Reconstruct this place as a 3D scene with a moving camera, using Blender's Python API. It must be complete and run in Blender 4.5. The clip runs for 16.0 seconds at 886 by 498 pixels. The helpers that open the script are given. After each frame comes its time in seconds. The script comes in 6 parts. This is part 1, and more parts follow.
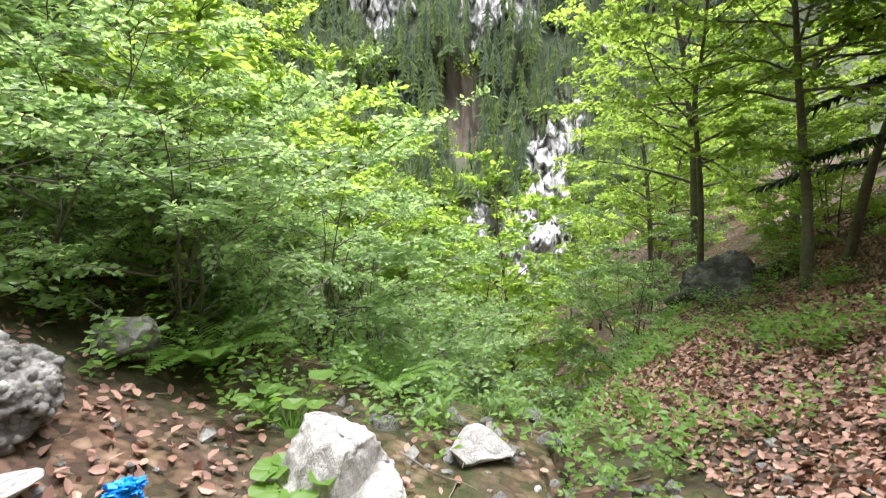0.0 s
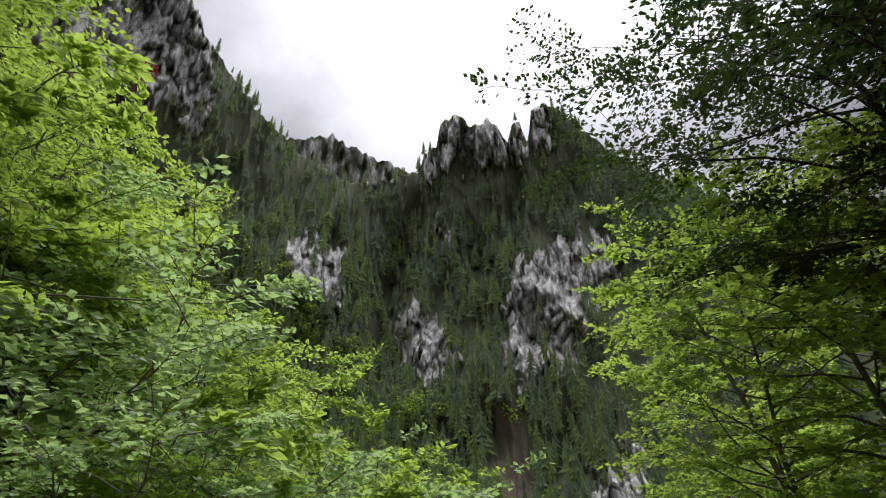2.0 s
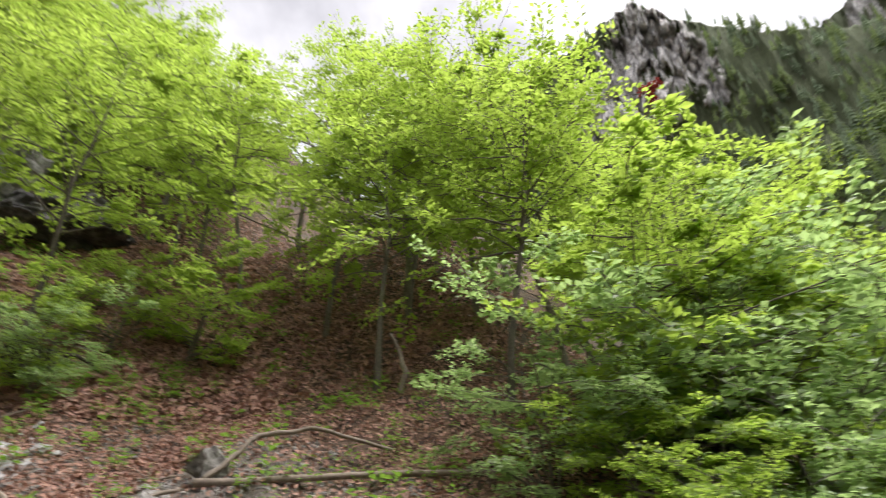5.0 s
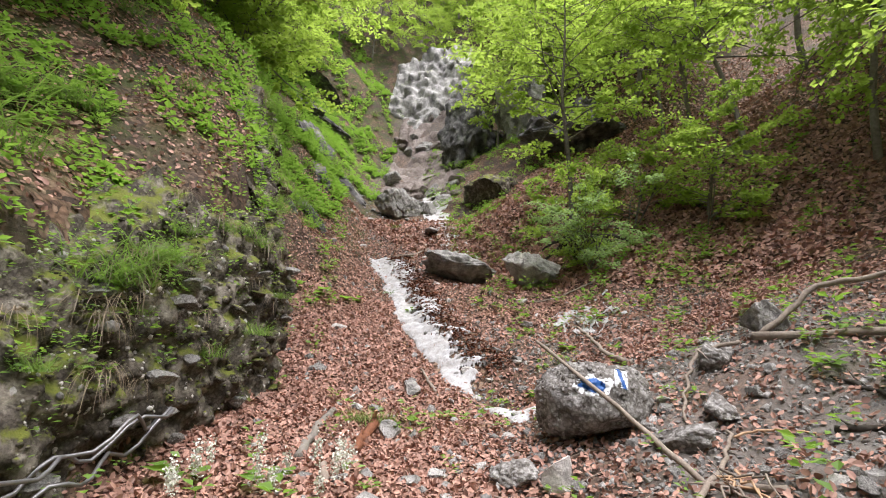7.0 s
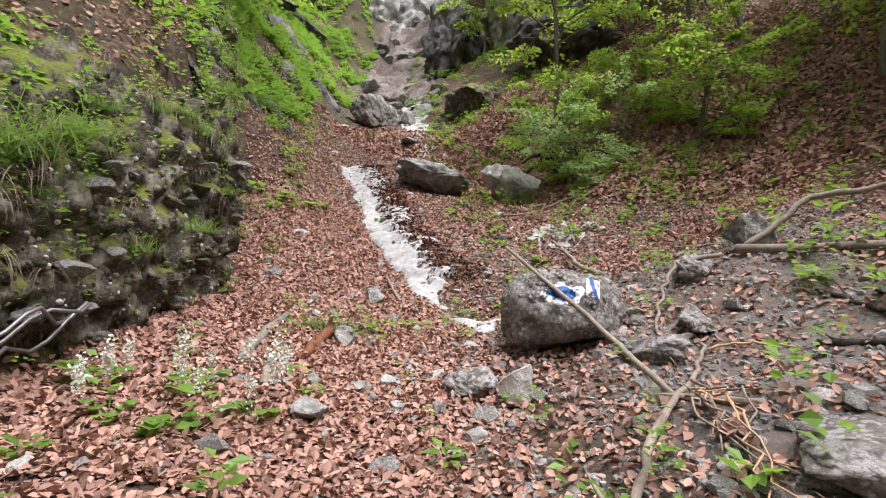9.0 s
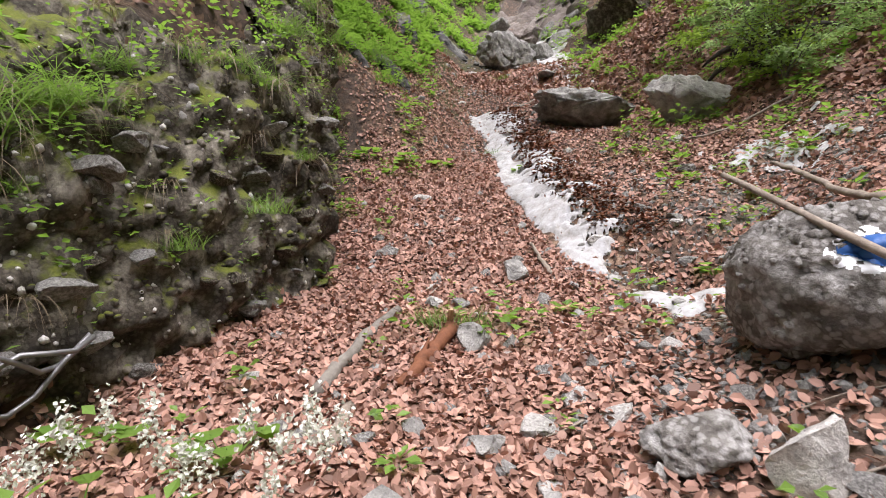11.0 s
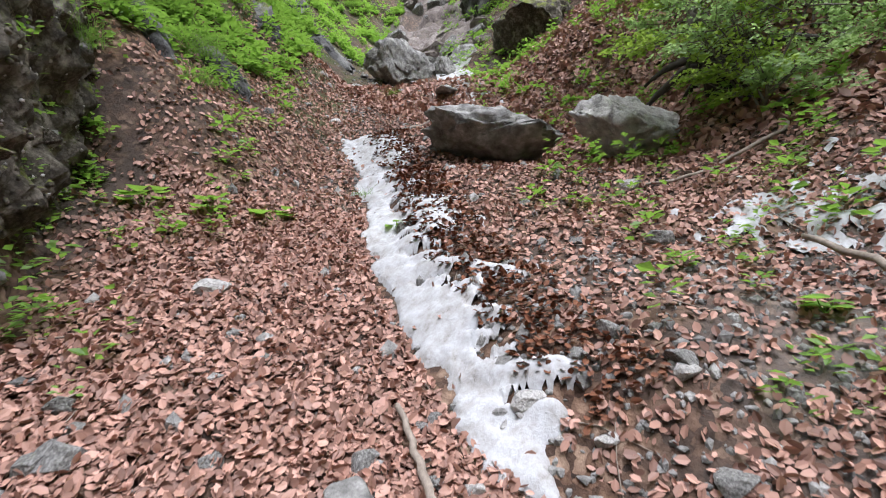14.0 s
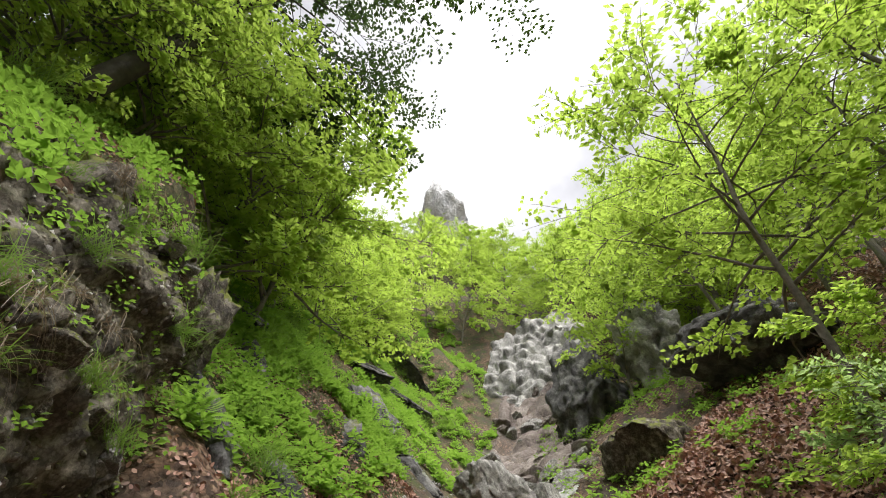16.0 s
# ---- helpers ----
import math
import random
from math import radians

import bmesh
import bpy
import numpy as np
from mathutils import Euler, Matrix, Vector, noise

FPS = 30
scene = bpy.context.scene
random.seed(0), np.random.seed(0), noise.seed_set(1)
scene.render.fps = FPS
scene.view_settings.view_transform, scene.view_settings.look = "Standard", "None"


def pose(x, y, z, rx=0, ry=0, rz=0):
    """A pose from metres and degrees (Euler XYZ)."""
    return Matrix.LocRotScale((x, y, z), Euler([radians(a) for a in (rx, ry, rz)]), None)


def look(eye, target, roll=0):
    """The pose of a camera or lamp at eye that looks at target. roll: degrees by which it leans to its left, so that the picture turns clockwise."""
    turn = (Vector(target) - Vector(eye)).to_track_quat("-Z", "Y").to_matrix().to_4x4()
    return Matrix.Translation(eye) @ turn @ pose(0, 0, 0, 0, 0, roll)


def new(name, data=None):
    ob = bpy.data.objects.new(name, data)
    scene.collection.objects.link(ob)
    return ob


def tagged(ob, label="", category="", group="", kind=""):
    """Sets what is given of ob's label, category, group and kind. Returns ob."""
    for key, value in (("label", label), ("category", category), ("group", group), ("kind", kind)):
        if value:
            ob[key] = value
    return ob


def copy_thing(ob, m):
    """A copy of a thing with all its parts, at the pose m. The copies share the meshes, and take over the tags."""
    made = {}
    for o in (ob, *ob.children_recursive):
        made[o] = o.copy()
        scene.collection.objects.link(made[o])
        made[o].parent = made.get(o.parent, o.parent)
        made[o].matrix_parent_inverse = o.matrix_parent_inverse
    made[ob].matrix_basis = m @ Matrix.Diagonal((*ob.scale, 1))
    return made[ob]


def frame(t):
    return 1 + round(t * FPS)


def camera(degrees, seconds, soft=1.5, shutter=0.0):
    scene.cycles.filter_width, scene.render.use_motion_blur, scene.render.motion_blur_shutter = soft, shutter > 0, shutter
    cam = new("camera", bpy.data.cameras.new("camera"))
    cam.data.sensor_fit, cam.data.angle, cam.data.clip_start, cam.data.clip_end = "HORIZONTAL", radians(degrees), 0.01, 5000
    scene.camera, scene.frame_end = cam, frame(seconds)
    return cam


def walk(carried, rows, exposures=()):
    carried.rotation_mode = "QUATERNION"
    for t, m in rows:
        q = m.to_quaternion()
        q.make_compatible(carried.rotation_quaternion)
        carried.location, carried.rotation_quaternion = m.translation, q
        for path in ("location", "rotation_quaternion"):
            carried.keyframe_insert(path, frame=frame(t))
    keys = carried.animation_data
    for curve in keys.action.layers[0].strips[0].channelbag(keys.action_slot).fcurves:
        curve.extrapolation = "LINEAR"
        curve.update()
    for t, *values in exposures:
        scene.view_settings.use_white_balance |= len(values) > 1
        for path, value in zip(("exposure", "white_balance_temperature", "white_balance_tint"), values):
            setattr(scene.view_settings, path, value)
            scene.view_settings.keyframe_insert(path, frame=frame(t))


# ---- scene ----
cam = camera(82.8, 16.0, soft=1.0, shutter=0.15)
PATH = [
    (0, (-0.442, -0.745, 1.559), (-0.436, 1.229, 1.24), -0.3),
    (0.5, (-0.399, -0.704, 1.636), (-0.354, 1.295, 1.679), 0.5),
    (1, (-0.35, -0.66, 1.732), (-0.319, 1.289, 2.181), 0.9),
    (1.2, (-0.338, -0.654, 1.764), (-0.344, 1.255, 2.361), 0.0),
    (1.5, (-0.348, -0.626, 1.82), (-0.398, 1.228, 2.569), 0.4),
    (2, (-0.451, -0.445, 1.849), (-0.597, 1.303, 2.81), -0.7),
    (2.5, (-0.514, -0.25, 1.892), (-0.771, 1.405, 2.985), -1.8),
    (3, (-0.476, -0.18, 1.938), (-0.809, 1.433, 3.074), -2.3),
    (3.5, (-0.403, -0.203, 1.97), (-0.786, 1.412, 3.086), -3.0),
    (4, (-0.345, -0.32, 1.989), (-1.031, 1.236, 3.042), -3.4),
    (4.5, (-0.377, -0.539, 1.94), (-1.651, 0.659, 2.911), -3.2),
    (4.6, (-0.386, -0.585, 1.937), (-1.788, 0.493, 2.871), -2.5),
    (5, (-0.414, -0.762, 1.908), (-2.11, -0.306, 2.863), -2.6),
    (5.2, (-0.439, -0.798, 1.897), (-2.167, -0.698, 2.899), -3.3),
    (7.3, (-0.615, -0.791, 1.942), (-2.047, -2.12, 2.369), 1.7),
    (7.5, (-0.623, -0.778, 1.871), (-2.078, -2.091, 2.268), 1.7),
    (8.2, (-0.706, -0.776, 1.831), (-2.25, -2.022, 2.084), 2.5),
    (10.3, (-1.994, -1.626, 1.791), (-3.44, -3.008, 1.839), 0.1),
    (10.5, (-2.126, -1.7, 1.781), (-3.504, -3.149, 1.838), -0.8),
    (11, (-2.236, -1.984, 1.932), (-3.318, -3.666, 1.935), -2.8),
    (11.5, (-2.375, -2.25, 2.084), (-3.494, -3.906, 2.012), -2.5),
    (12, (-2.823, -2.457, 2.128), (-4.023, -4.056, 2.055), -2.5),
    (12.5, (-3.143, -2.791, 2.17), (-4.351, -4.383, 2.104), -1.6),
    (13, (-3.406, -3.119, 2.456), (-4.735, -4.61, 2.356), -1.2),
    (13.5, (-3.735, -3.373, 2.491), (-5.087, -4.848, 2.467), -3.1),
    (14, (-4.08, -3.652, 2.573), (-5.447, -5.11, 2.641), -3.3),
    (14.5, (-4.332, -4.042, 2.73), (-5.761, -5.353, 3.22), 0.1),
    (15, (-4.576, -4.347, 2.913), (-5.735, -5.558, 4.005), 2.0),
    (15.2, (-4.648, -4.41, 2.962), (-5.65, -5.603, 4.216), 2.0),
    (15.5, (-4.733, -4.507, 2.981), (-5.569, -5.673, 4.375), 2.2),
    (16, (-4.739, -4.604, 3.009), (-5.469, -5.723, 4.497), 2.4),
]
EXPOSURES = [(0, 1.4, 6150, 12), (1.0, 1.3, 6150, 12), (1.5, 0.75, 6200, 12), (2.0, -0.25, 6200, 13), (2.5, -1.3, 6200, 13), (4.0, -1.65, 6200, 13), (4.4, -0.7, 6300, 12), (4.6, 0.0, 6400, 12), (4.8, 0.45, 6500, 13), (5.2, 0.8, 6500, 14), (7.3, 0.85, 6250, 17), (11.0, 0.8, 6250, 19), (12.5, 0.85, 5900, 16), (14.0, 0.8, 5750, 15), (14.5, 0.76, 5900, 13), (15.0, 0.7, 6450, 13), (16.0, 0.7, 6500, 11)]
walk(cam, [(t, look(eye, target, roll)) for t, eye, target, roll in PATH], EXPOSURES)

# ---- world and light ----
world = bpy.data.worlds.new("overcast")
scene.world = world
world.use_nodes = True
wn, wl = world.node_tree.nodes, world.node_tree.links
wn.clear()
SUN_EL, SUN_AZ = 72.0, -10.0
sky = wn.new("ShaderNodeTexSky")
sky.sky_type, sky.sun_disc = "NISHITA", False
sky.sun_elevation, sky.sun_rotation = radians(SUN_EL), radians(-SUN_AZ)
sky.air_density, sky.dust_density = 1.0, 3.0
clear_sky = wn.new("ShaderNodeBackground")
clear_sky.inputs["Strength"].default_value = 0.09
wl.new(sky.outputs[0], clear_sky.inputs[0])
wco = wn.new("ShaderNodeTexCoord")
wno = wn.new("ShaderNodeTexNoise")
wno.inputs["Scale"].default_value, wno.inputs["Detail"].default_value, wno.inputs["Roughness"].default_value = 2.2, 6.0, 0.5
wl.new(wco.outputs["Generated"], wno.inputs["Vector"])
wra = wn.new("ShaderNodeValToRGB")
wra.color_ramp.elements[0].position, wra.color_ramp.elements[0].color = 0.36, (0.40, 0.40, 0.43, 1)
wra.color_ramp.elements[1].position, wra.color_ramp.elements[1].color = 0.62, (1.25, 1.25, 1.28, 1)
wl.new(wno.outputs["Fac"], wra.inputs["Fac"])
sun_way = Vector((math.sin(radians(-SUN_AZ)) * math.cos(radians(SUN_EL)), math.cos(radians(SUN_AZ)) * math.cos(radians(SUN_EL)), math.sin(radians(SUN_EL))))
wdot = wn.new("ShaderNodeVectorMath")
wdot.operation = "DOT_PRODUCT"
wdot.inputs[1].default_value = sun_way
wl.new(wco.outputs["Generated"], wdot.inputs[0])
wglow = wn.new("ShaderNodeMapRange")
wglow.interpolation_type = "SMOOTHSTEP"
for socket, value in (("From Min", 0.76), ("From Max", 1.0), ("To Min", 0.72), ("To Max", 2.0)):
    wglow.inputs[socket].default_value = value
wl.new(wdot.outputs["Value"], wglow.inputs["Value"])
wbright = wn.new("ShaderNodeVectorMath")
wbright.operation = "SCALE"
wl.new(wra.outputs[0], wbright.inputs[0])
wl.new(wglow.outputs[0], wbright.inputs["Scale"])
clouds = wn.new("ShaderNodeBackground")
clouds.inputs["Strength"].default_value = 1.05
wl.new(wbright.outputs[0], clouds.inputs[0])
wmix = wn.new("ShaderNodeMixShader")
wmix.inputs[0].default_value = 0.9
wl.new(clear_sky.outputs[0], wmix.inputs[1])
wl.new(clouds.outputs[0], wmix.inputs[2])
wout = wn.new("ShaderNodeOutputWorld")
wl.new(wmix.outputs[0], wout.inputs[0])

sun = new("sun", bpy.data.lights.new("sun", "SUN"))
sun.data.energy, sun.data.angle, sun.data.color = 4.2, radians(50), (1.0, 0.97, 0.92)
sun.matrix_world = look(sun_way * 60, (0, 0, 0))


# ---- materials ----
def ramp_of(nodes, stops):
    ramp = nodes.new("ShaderNodeValToRGB")
    while len(ramp.color_ramp.elements) < len(stops):
        ramp.color_ramp.elements.new(0.5)
    for e, (p, c) in zip(ramp.color_ramp.elements, stops):
        e.position, e.color = p, (*c, 1)
    return ramp


def base(name, rough=0.8):
    mat = bpy.data.materials.new(name)
    mat.use_nodes = True
    n = mat.node_tree.nodes
    b = n["Principled BSDF"]
    b.inputs["Roughness"].default_value = rough
    b.inputs["Specular IOR Level"].default_value = 0.3
    return mat, n, mat.node_tree.links, b


def noise_tex(n, l, vec, scale, detail=6.0, rough=0.6):
    t = n.new("ShaderNodeTexNoise")
    t.inputs["Scale"].default_value, t.inputs["Detail"].default_value, t.inputs["Roughness"].default_value = scale, detail, rough
    l.new(vec, t.inputs["Vector"])
    return t.outputs["Fac"]


def mix_rgb(n, l, fac, a, b, mode="MIX"):
    m = n.new("ShaderNodeMix")
    m.data_type, m.blend_type = "RGBA", mode
    for sock, v in ((m.inputs["Factor"], fac), (m.inputs["A"], a), (m.inputs["B"], b)):
        if isinstance(v, (int, float)):
            sock.default_value = v
        elif isinstance(v, tuple):
            sock.default_value = (*v, 1)
        else:
            l.new(v, sock)
    return m.outputs["Result"]


def math_node(n, l, op, a, b=0.0):
    m = n.new("ShaderNodeMath")
    m.operation = op
    for sock, v in zip(m.inputs, (a, b)):
        if isinstance(v, (int, float)):
            sock.default_value = v
        else:
            l.new(v, sock)
    return m.outputs[0]


def bump(n, l, b, height, strength, distance):
    k = n.new("ShaderNodeBump")
    k.inputs["Strength"].default_value, k.inputs["Distance"].default_value = strength, distance
    l.new(height, k.inputs["Height"])
    l.new(k.outputs[0], b.inputs["Normal"])


def leaf_material(name, dark, light, glow, share=0.5, gloss=0.45):
    """Thin leaves that let some light through; each leaf has its own tone."""
    mat, n, l, b = base(name, gloss)
    b.inputs["Specular IOR Level"].default_value = 0.4
    g = n.new("ShaderNodeNewGeometry")
    r = ramp_of(n, [(0.0, dark), (0.55, tuple((x + y) / 2 for x, y in zip(dark, light))), (1.0, light)])
    l.new(g.outputs["Random Per Island"], r.inputs[0])
    co = n.new("ShaderNodeTexCoord")
    patch = noise_tex(n, l, co.outputs["Object"], 0.9, 2.0)
    tone = mix_rgb(n, l, math_node(n, l, "MULTIPLY", patch, 0.45), r.outputs[0], light)
    l.new(tone, b.inputs["Base Color"])
    t = n.new("ShaderNodeBsdfTranslucent")
    t.inputs["Color"].default_value = (*glow, 1)
    m = n.new("ShaderNodeMixShader")
    m.inputs[0].default_value = share
    l.new(b.outputs[0], m.inputs[1])
    l.new(t.outputs[0], m.inputs[2])
    l.new(m.outputs[0], n["Material Output"].inputs[0])
    return mat


def stone_material(name, dark, mid, light, scale=3.0, moss=0.0, spots=0.0):
    mat, n, l, b = base(name, 0.85)
    co = n.new("ShaderNodeTexCoord").outputs["Object"]
    big = noise_tex(n, l, co, scale, 8.0, 0.65)
    r = ramp_of(n, [(0.3, dark), (0.5, mid), (0.72, light)])
    l.new(big, r.inputs[0])
    fine = noise_tex(n, l, co, scale * 14, 5.0, 0.7)
    fr = ramp_of(n, [(0.3, (0.55, 0.55, 0.55)), (0.7, (1.15, 1.15, 1.15))])
    l.new(fine, fr.inputs[0])
    col = mix_rgb(n, l, 0.8, r.outputs[0], fr.outputs[0], "MULTIPLY")
    if spots:
        v = n.new("ShaderNodeTexVoronoi")
        v.inputs["Scale"].default_value = scale * 5
        l.new(co, v.inputs["Vector"])
        sr = ramp_of(n, [(0.0, (1, 1, 1)), (0.35, (0.8, 0.8, 0.8)), (0.5, (0, 0, 0))])
        l.new(v.outputs["Distance"], sr.inputs[0])
        f = math_node(n, l, "MULTIPLY", sr.outputs[0], spots)
        col = mix_rgb(n, l, f, col, light)
    if moss:
        geo = n.new("ShaderNodeNewGeometry")
        sep = n.new("ShaderNodeSeparateXYZ")
        l.new(geo.outputs["Normal"], sep.inputs[0])
        m = noise_tex(n, l, co, scale * 0.8, 5.0, 0.6)
        s = math_node(n, l, "ADD", math_node(n, l, "MULTIPLY", sep.outputs["Z"], 0.35), m)
        mr = ramp_of(n, [(0.97 - 0.55 * moss, (0, 0, 0)), (1.11 - 0.55 * moss, (1, 1, 1))])
        l.new(s, mr.inputs[0])
        mcol = mix_rgb(n, l, fine, (0.06, 0.085, 0.012), (0.22, 0.23, 0.04))
        col = mix_rgb(n, l, mr.outputs[0], col, mcol)
    l.new(col, b.inputs["Base Color"])
    hh = math_node(n, l, "ADD", big, math_node(n, l, "MULTIPLY", fine, 0.35))
    mid = noise_tex(n, l, co, scale * 4, 6.0, 0.75)
    hh = math_node(n, l, "ADD", hh, math_node(n, l, "MULTIPLY", mid, 0.6))
    bump(n, l, b, hh, 0.7, 0.2 / scale)
    return mat


def wood_material(name, dark, light, scale=20.0):
    mat, n, l, b = base(name, 0.8)
    co = n.new("ShaderNodeTexCoord").outputs["Object"]
    a = noise_tex(n, l, co, scale, 6.0, 0.7)
    c = noise_tex(n, l, co, scale * 0.15, 3.0)
    r = ramp_of(n, [(0.3, dark), (0.7, light)])
    l.new(math_node(n, l, "ADD", math_node(n, l, "MULTIPLY", a, 0.6), math_node(n, l, "MULTIPLY", c, 0.4)), r.inputs[0])
    l.new(r.outputs[0], b.inputs["Base Color"])
    bump(n, l, b, a, 0.6, 0.01)
    return mat


def ground_material():
    """Soil with a matted layer of old leaves; gravel and green where the masks say."""
    mat, n, l, b = base("forest_ground", 0.9)
    co = n.new("ShaderNodeTexCoord").outputs["Object"]
    v = n.new("ShaderNodeTexVoronoi")
    v.inputs["Scale"].default_value = 17.0
    warp = n.new("ShaderNodeVectorMath")
    warp.operation = "ADD"
    wob = n.new("ShaderNodeTexNoise")
    wob.inputs["Scale"].default_value = 9.0
    l.new(co, wob.inputs["Vector"])
    sc = n.new("ShaderNodeVectorMath")
    sc.operation = "SCALE"
    sc.inputs["Scale"].default_value = 0.12
    l.new(wob.outputs["Color"], sc.inputs[0])
    l.new(co, warp.inputs[0])
    l.new(sc.outputs[0], warp.inputs[1])
    l.new(warp.outputs[0], v.inputs["Vector"])
    sepc = n.new("ShaderNodeSeparateColor")
    l.new(v.outputs["Color"], sepc.inputs[0])
    leaf = ramp_of(n, [(0.0, (0.045, 0.028, 0.02)), (0.35, (0.12, 0.07, 0.045)), (0.75, (0.24, 0.145, 0.095)), (1.0, (0.34, 0.24, 0.17))])
    l.new(sepc.outputs[0], leaf.inputs[0])
    edge = ramp_of(n, [(0.15, (1, 1, 1)), (0.6, (0.35, 0.3, 0.28))])
    l.new(v.outputs["Distance"], edge.inputs[0])
    litter = mix_rgb(n, l, 0.7, leaf.outputs[0], edge.outputs[0], "MULTIPLY")
    soil_n = noise_tex(n, l, co, 5.0, 8.0, 0.7)
    soil = mix_rgb(n, l, soil_n, (0.022, 0.016, 0.012), (0.085, 0.062, 0.048))
    patch = ramp_of(n, [(0.38, (0, 0, 0)), (0.56, (1, 1, 1))])
    l.new(noise_tex(n, l, co, 0.9, 5.0, 0.65), patch.inputs[0])
    col = mix_rgb(n, l, patch.outputs[0], soil, litter)
    gra = n.new("ShaderNodeAttribute")
    gra.attribute_name = "gravel"
    grit_n = noise_tex(n, l, co, 32.0, 6.0, 0.7)
    grit = mix_rgb(n, l, grit_n, (0.05, 0.042, 0.036), (0.27, 0.245, 0.22))
    col = mix_rgb(n, l, gra.outputs["Fac"], col, grit)
    gre = n.new("ShaderNodeAttribute")
    gre.attribute_name = "green"
    gn = noise_tex(n, l, co, 2.2, 7.0, 0.7)
    gmask = ramp_of(n, [(0.42, (0, 0, 0)), (0.62, (1, 1, 1))])
    l.new(gn, gmask.inputs[0])
    gf = math_node(n, l, "MULTIPLY", gmask.outputs[0], gre.outputs["Fac"])
    gcol = mix_rgb(n, l, grit_n, (0.018, 0.026, 0.008), (0.075, 0.105, 0.02))
    col = mix_rgb(n, l, gf, col, gcol)
    l.new(col, b.inputs["Base Color"])
    hh = math_node(n, l, "ADD", math_node(n, l, "MULTIPLY", sepc.outputs[1], 0.7), math_node(n, l, "MULTIPLY", soil_n, 1.2))
    bump(n, l, b, hh, 0.9, 0.05)
    return mat


def mountain_material():
    """Limestone where the rock mask is high, elsewhere forest floor and scrub lightened for haze."""
    mat, n, l, b = base("mountain_side", 0.9)
    co = n.new("ShaderNodeTexCoord").outputs["Object"]
    mp = n.new("ShaderNodeMapping")
    mp.inputs["Scale"].default_value = (1.0, 1.0, 0.35)
    l.new(co, mp.inputs[0])
    big = noise_tex(n, l, mp.outputs[0], 0.16, 9.0, 0.68)
    rock = ramp_of(n, [(0.30, (0.28, 0.275, 0.265)), (0.44, (0.60, 0.585, 0.56)), (0.62, (0.82, 0.80, 0.77))])
    l.new(big, rock.inputs[0])
    fine = noise_tex(n, l, mp.outputs[0], 1.1, 8.0, 0.7)
    fr = ramp_of(n, [(0.32, (0.5, 0.5, 0.51)), (0.58, (1.1, 1.1, 1.1))])
    l.new(fine, fr.inputs[0])
    rcol = mix_rgb(n, l, 0.85, rock.outputs[0], fr.outputs[0], "MULTIPLY")
    cell = n.new("ShaderNodeTexVoronoi")
    cell.feature = "DISTANCE_TO_EDGE"
    cell.inputs["Scale"].default_value = 0.42
    warp = n.new("ShaderNodeVectorMath")
    warp.operation = "ADD"
    wob = n.new("ShaderNodeTexNoise")
    wob.inputs["Scale"].default_value, wob.inputs["Detail"].default_value = 0.5, 5.0
    l.new(mp.outputs[0], wob.inputs["Vector"])
    grow = n.new("ShaderNodeVectorMath")
    grow.operation = "SCALE"
    grow.inputs["Scale"].default_value = 2.4
    l.new(wob.outputs["Color"], grow.inputs[0])
    l.new(mp.outputs[0], warp.inputs[0])
    l.new(grow.outputs[0], warp.inputs[1])
    l.new(warp.outputs[0], cell.inputs["Vector"])
    cr = ramp_of(n, [(0.0, (0.30, 0.30, 0.31)), (0.07, (0.85, 0.85, 0.85)), (0.25, (1.1, 1.1, 1.1))])
    l.new(cell.outputs["Distance"], cr.inputs[0])
    rcol = mix_rgb(n, l, 0.8, rcol, cr.outputs[0], "MULTIPLY")
    # Forest floor tones are raised to stand in for distance haze.
    gcol = mix_rgb(n, l, noise_tex(n, l, co, 0.5, 8.0, 0.75), (0.045, 0.062, 0.035), (0.19, 0.22, 0.12))
    scree = n.new("ShaderNodeAttribute")
    scree.attribute_name = "scree"
    scol = mix_rgb(n, l, fine, (0.075, 0.055, 0.04), (0.24, 0.19, 0.15))
    gcol = mix_rgb(n, l, scree.outputs["Fac"], gcol, scol)
    at = n.new("ShaderNodeAttribute")
    at.attribute_name = "rock"
    f = math_node(n, l, "ADD", at.outputs["Fac"], math_node(n, l, "MULTIPLY", math_node(n, l, "SUBTRACT", fine, 0.5), 0.8))
    fm = ramp_of(n, [(0.42, (0, 0, 0)), (0.56, (1, 1, 1))])
    l.new(f, fm.inputs[0])
    l.new(mix_rgb(n, l, fm.outputs[0], gcol, rcol), b.inputs["Base Color"])
    bump(n, l, b, math_node(n, l, "ADD", big, math_node(n, l, "MULTIPLY", fine, 0.4)), 0.8, 1.2)
    return mat


def plain(name, colour, rough=0.6, vary=0.15, scale=30.0):
    mat, n, l, b = base(name, rough)
    co = n.new("ShaderNodeTexCoord").outputs["Object"]
    f = noise_tex(n, l, co, scale, 5.0, 0.7)
    lo = tuple(c * (1 - vary) for c in colour)
    hi = tuple(min(1, c * (1 + vary)) for c in colour)
    l.new(mix_rgb(n, l, f, lo, hi), b.inputs["Base Color"])
    bump(n, l, b, f, 0.3, 0.01)
    return mat


def snow_material():
    mat, n, l, b = base("old_snow", 0.6)
    co = n.new("ShaderNodeTexCoord").outputs["Object"]
    d = noise_tex(n, l, co, 9.0, 8.0, 0.75)
    r = ramp_of(n, [(0.30, (0.12, 0.10, 0.085)), (0.39, (0.30, 0.285, 0.27)), (0.60, (0.43, 0.43, 0.44))])
    l.new(d, r.inputs[0])
    l.new(r.outputs[0], b.inputs["Base Color"])
    bump(n, l, b, d, 0.5, 0.03)
    return mat


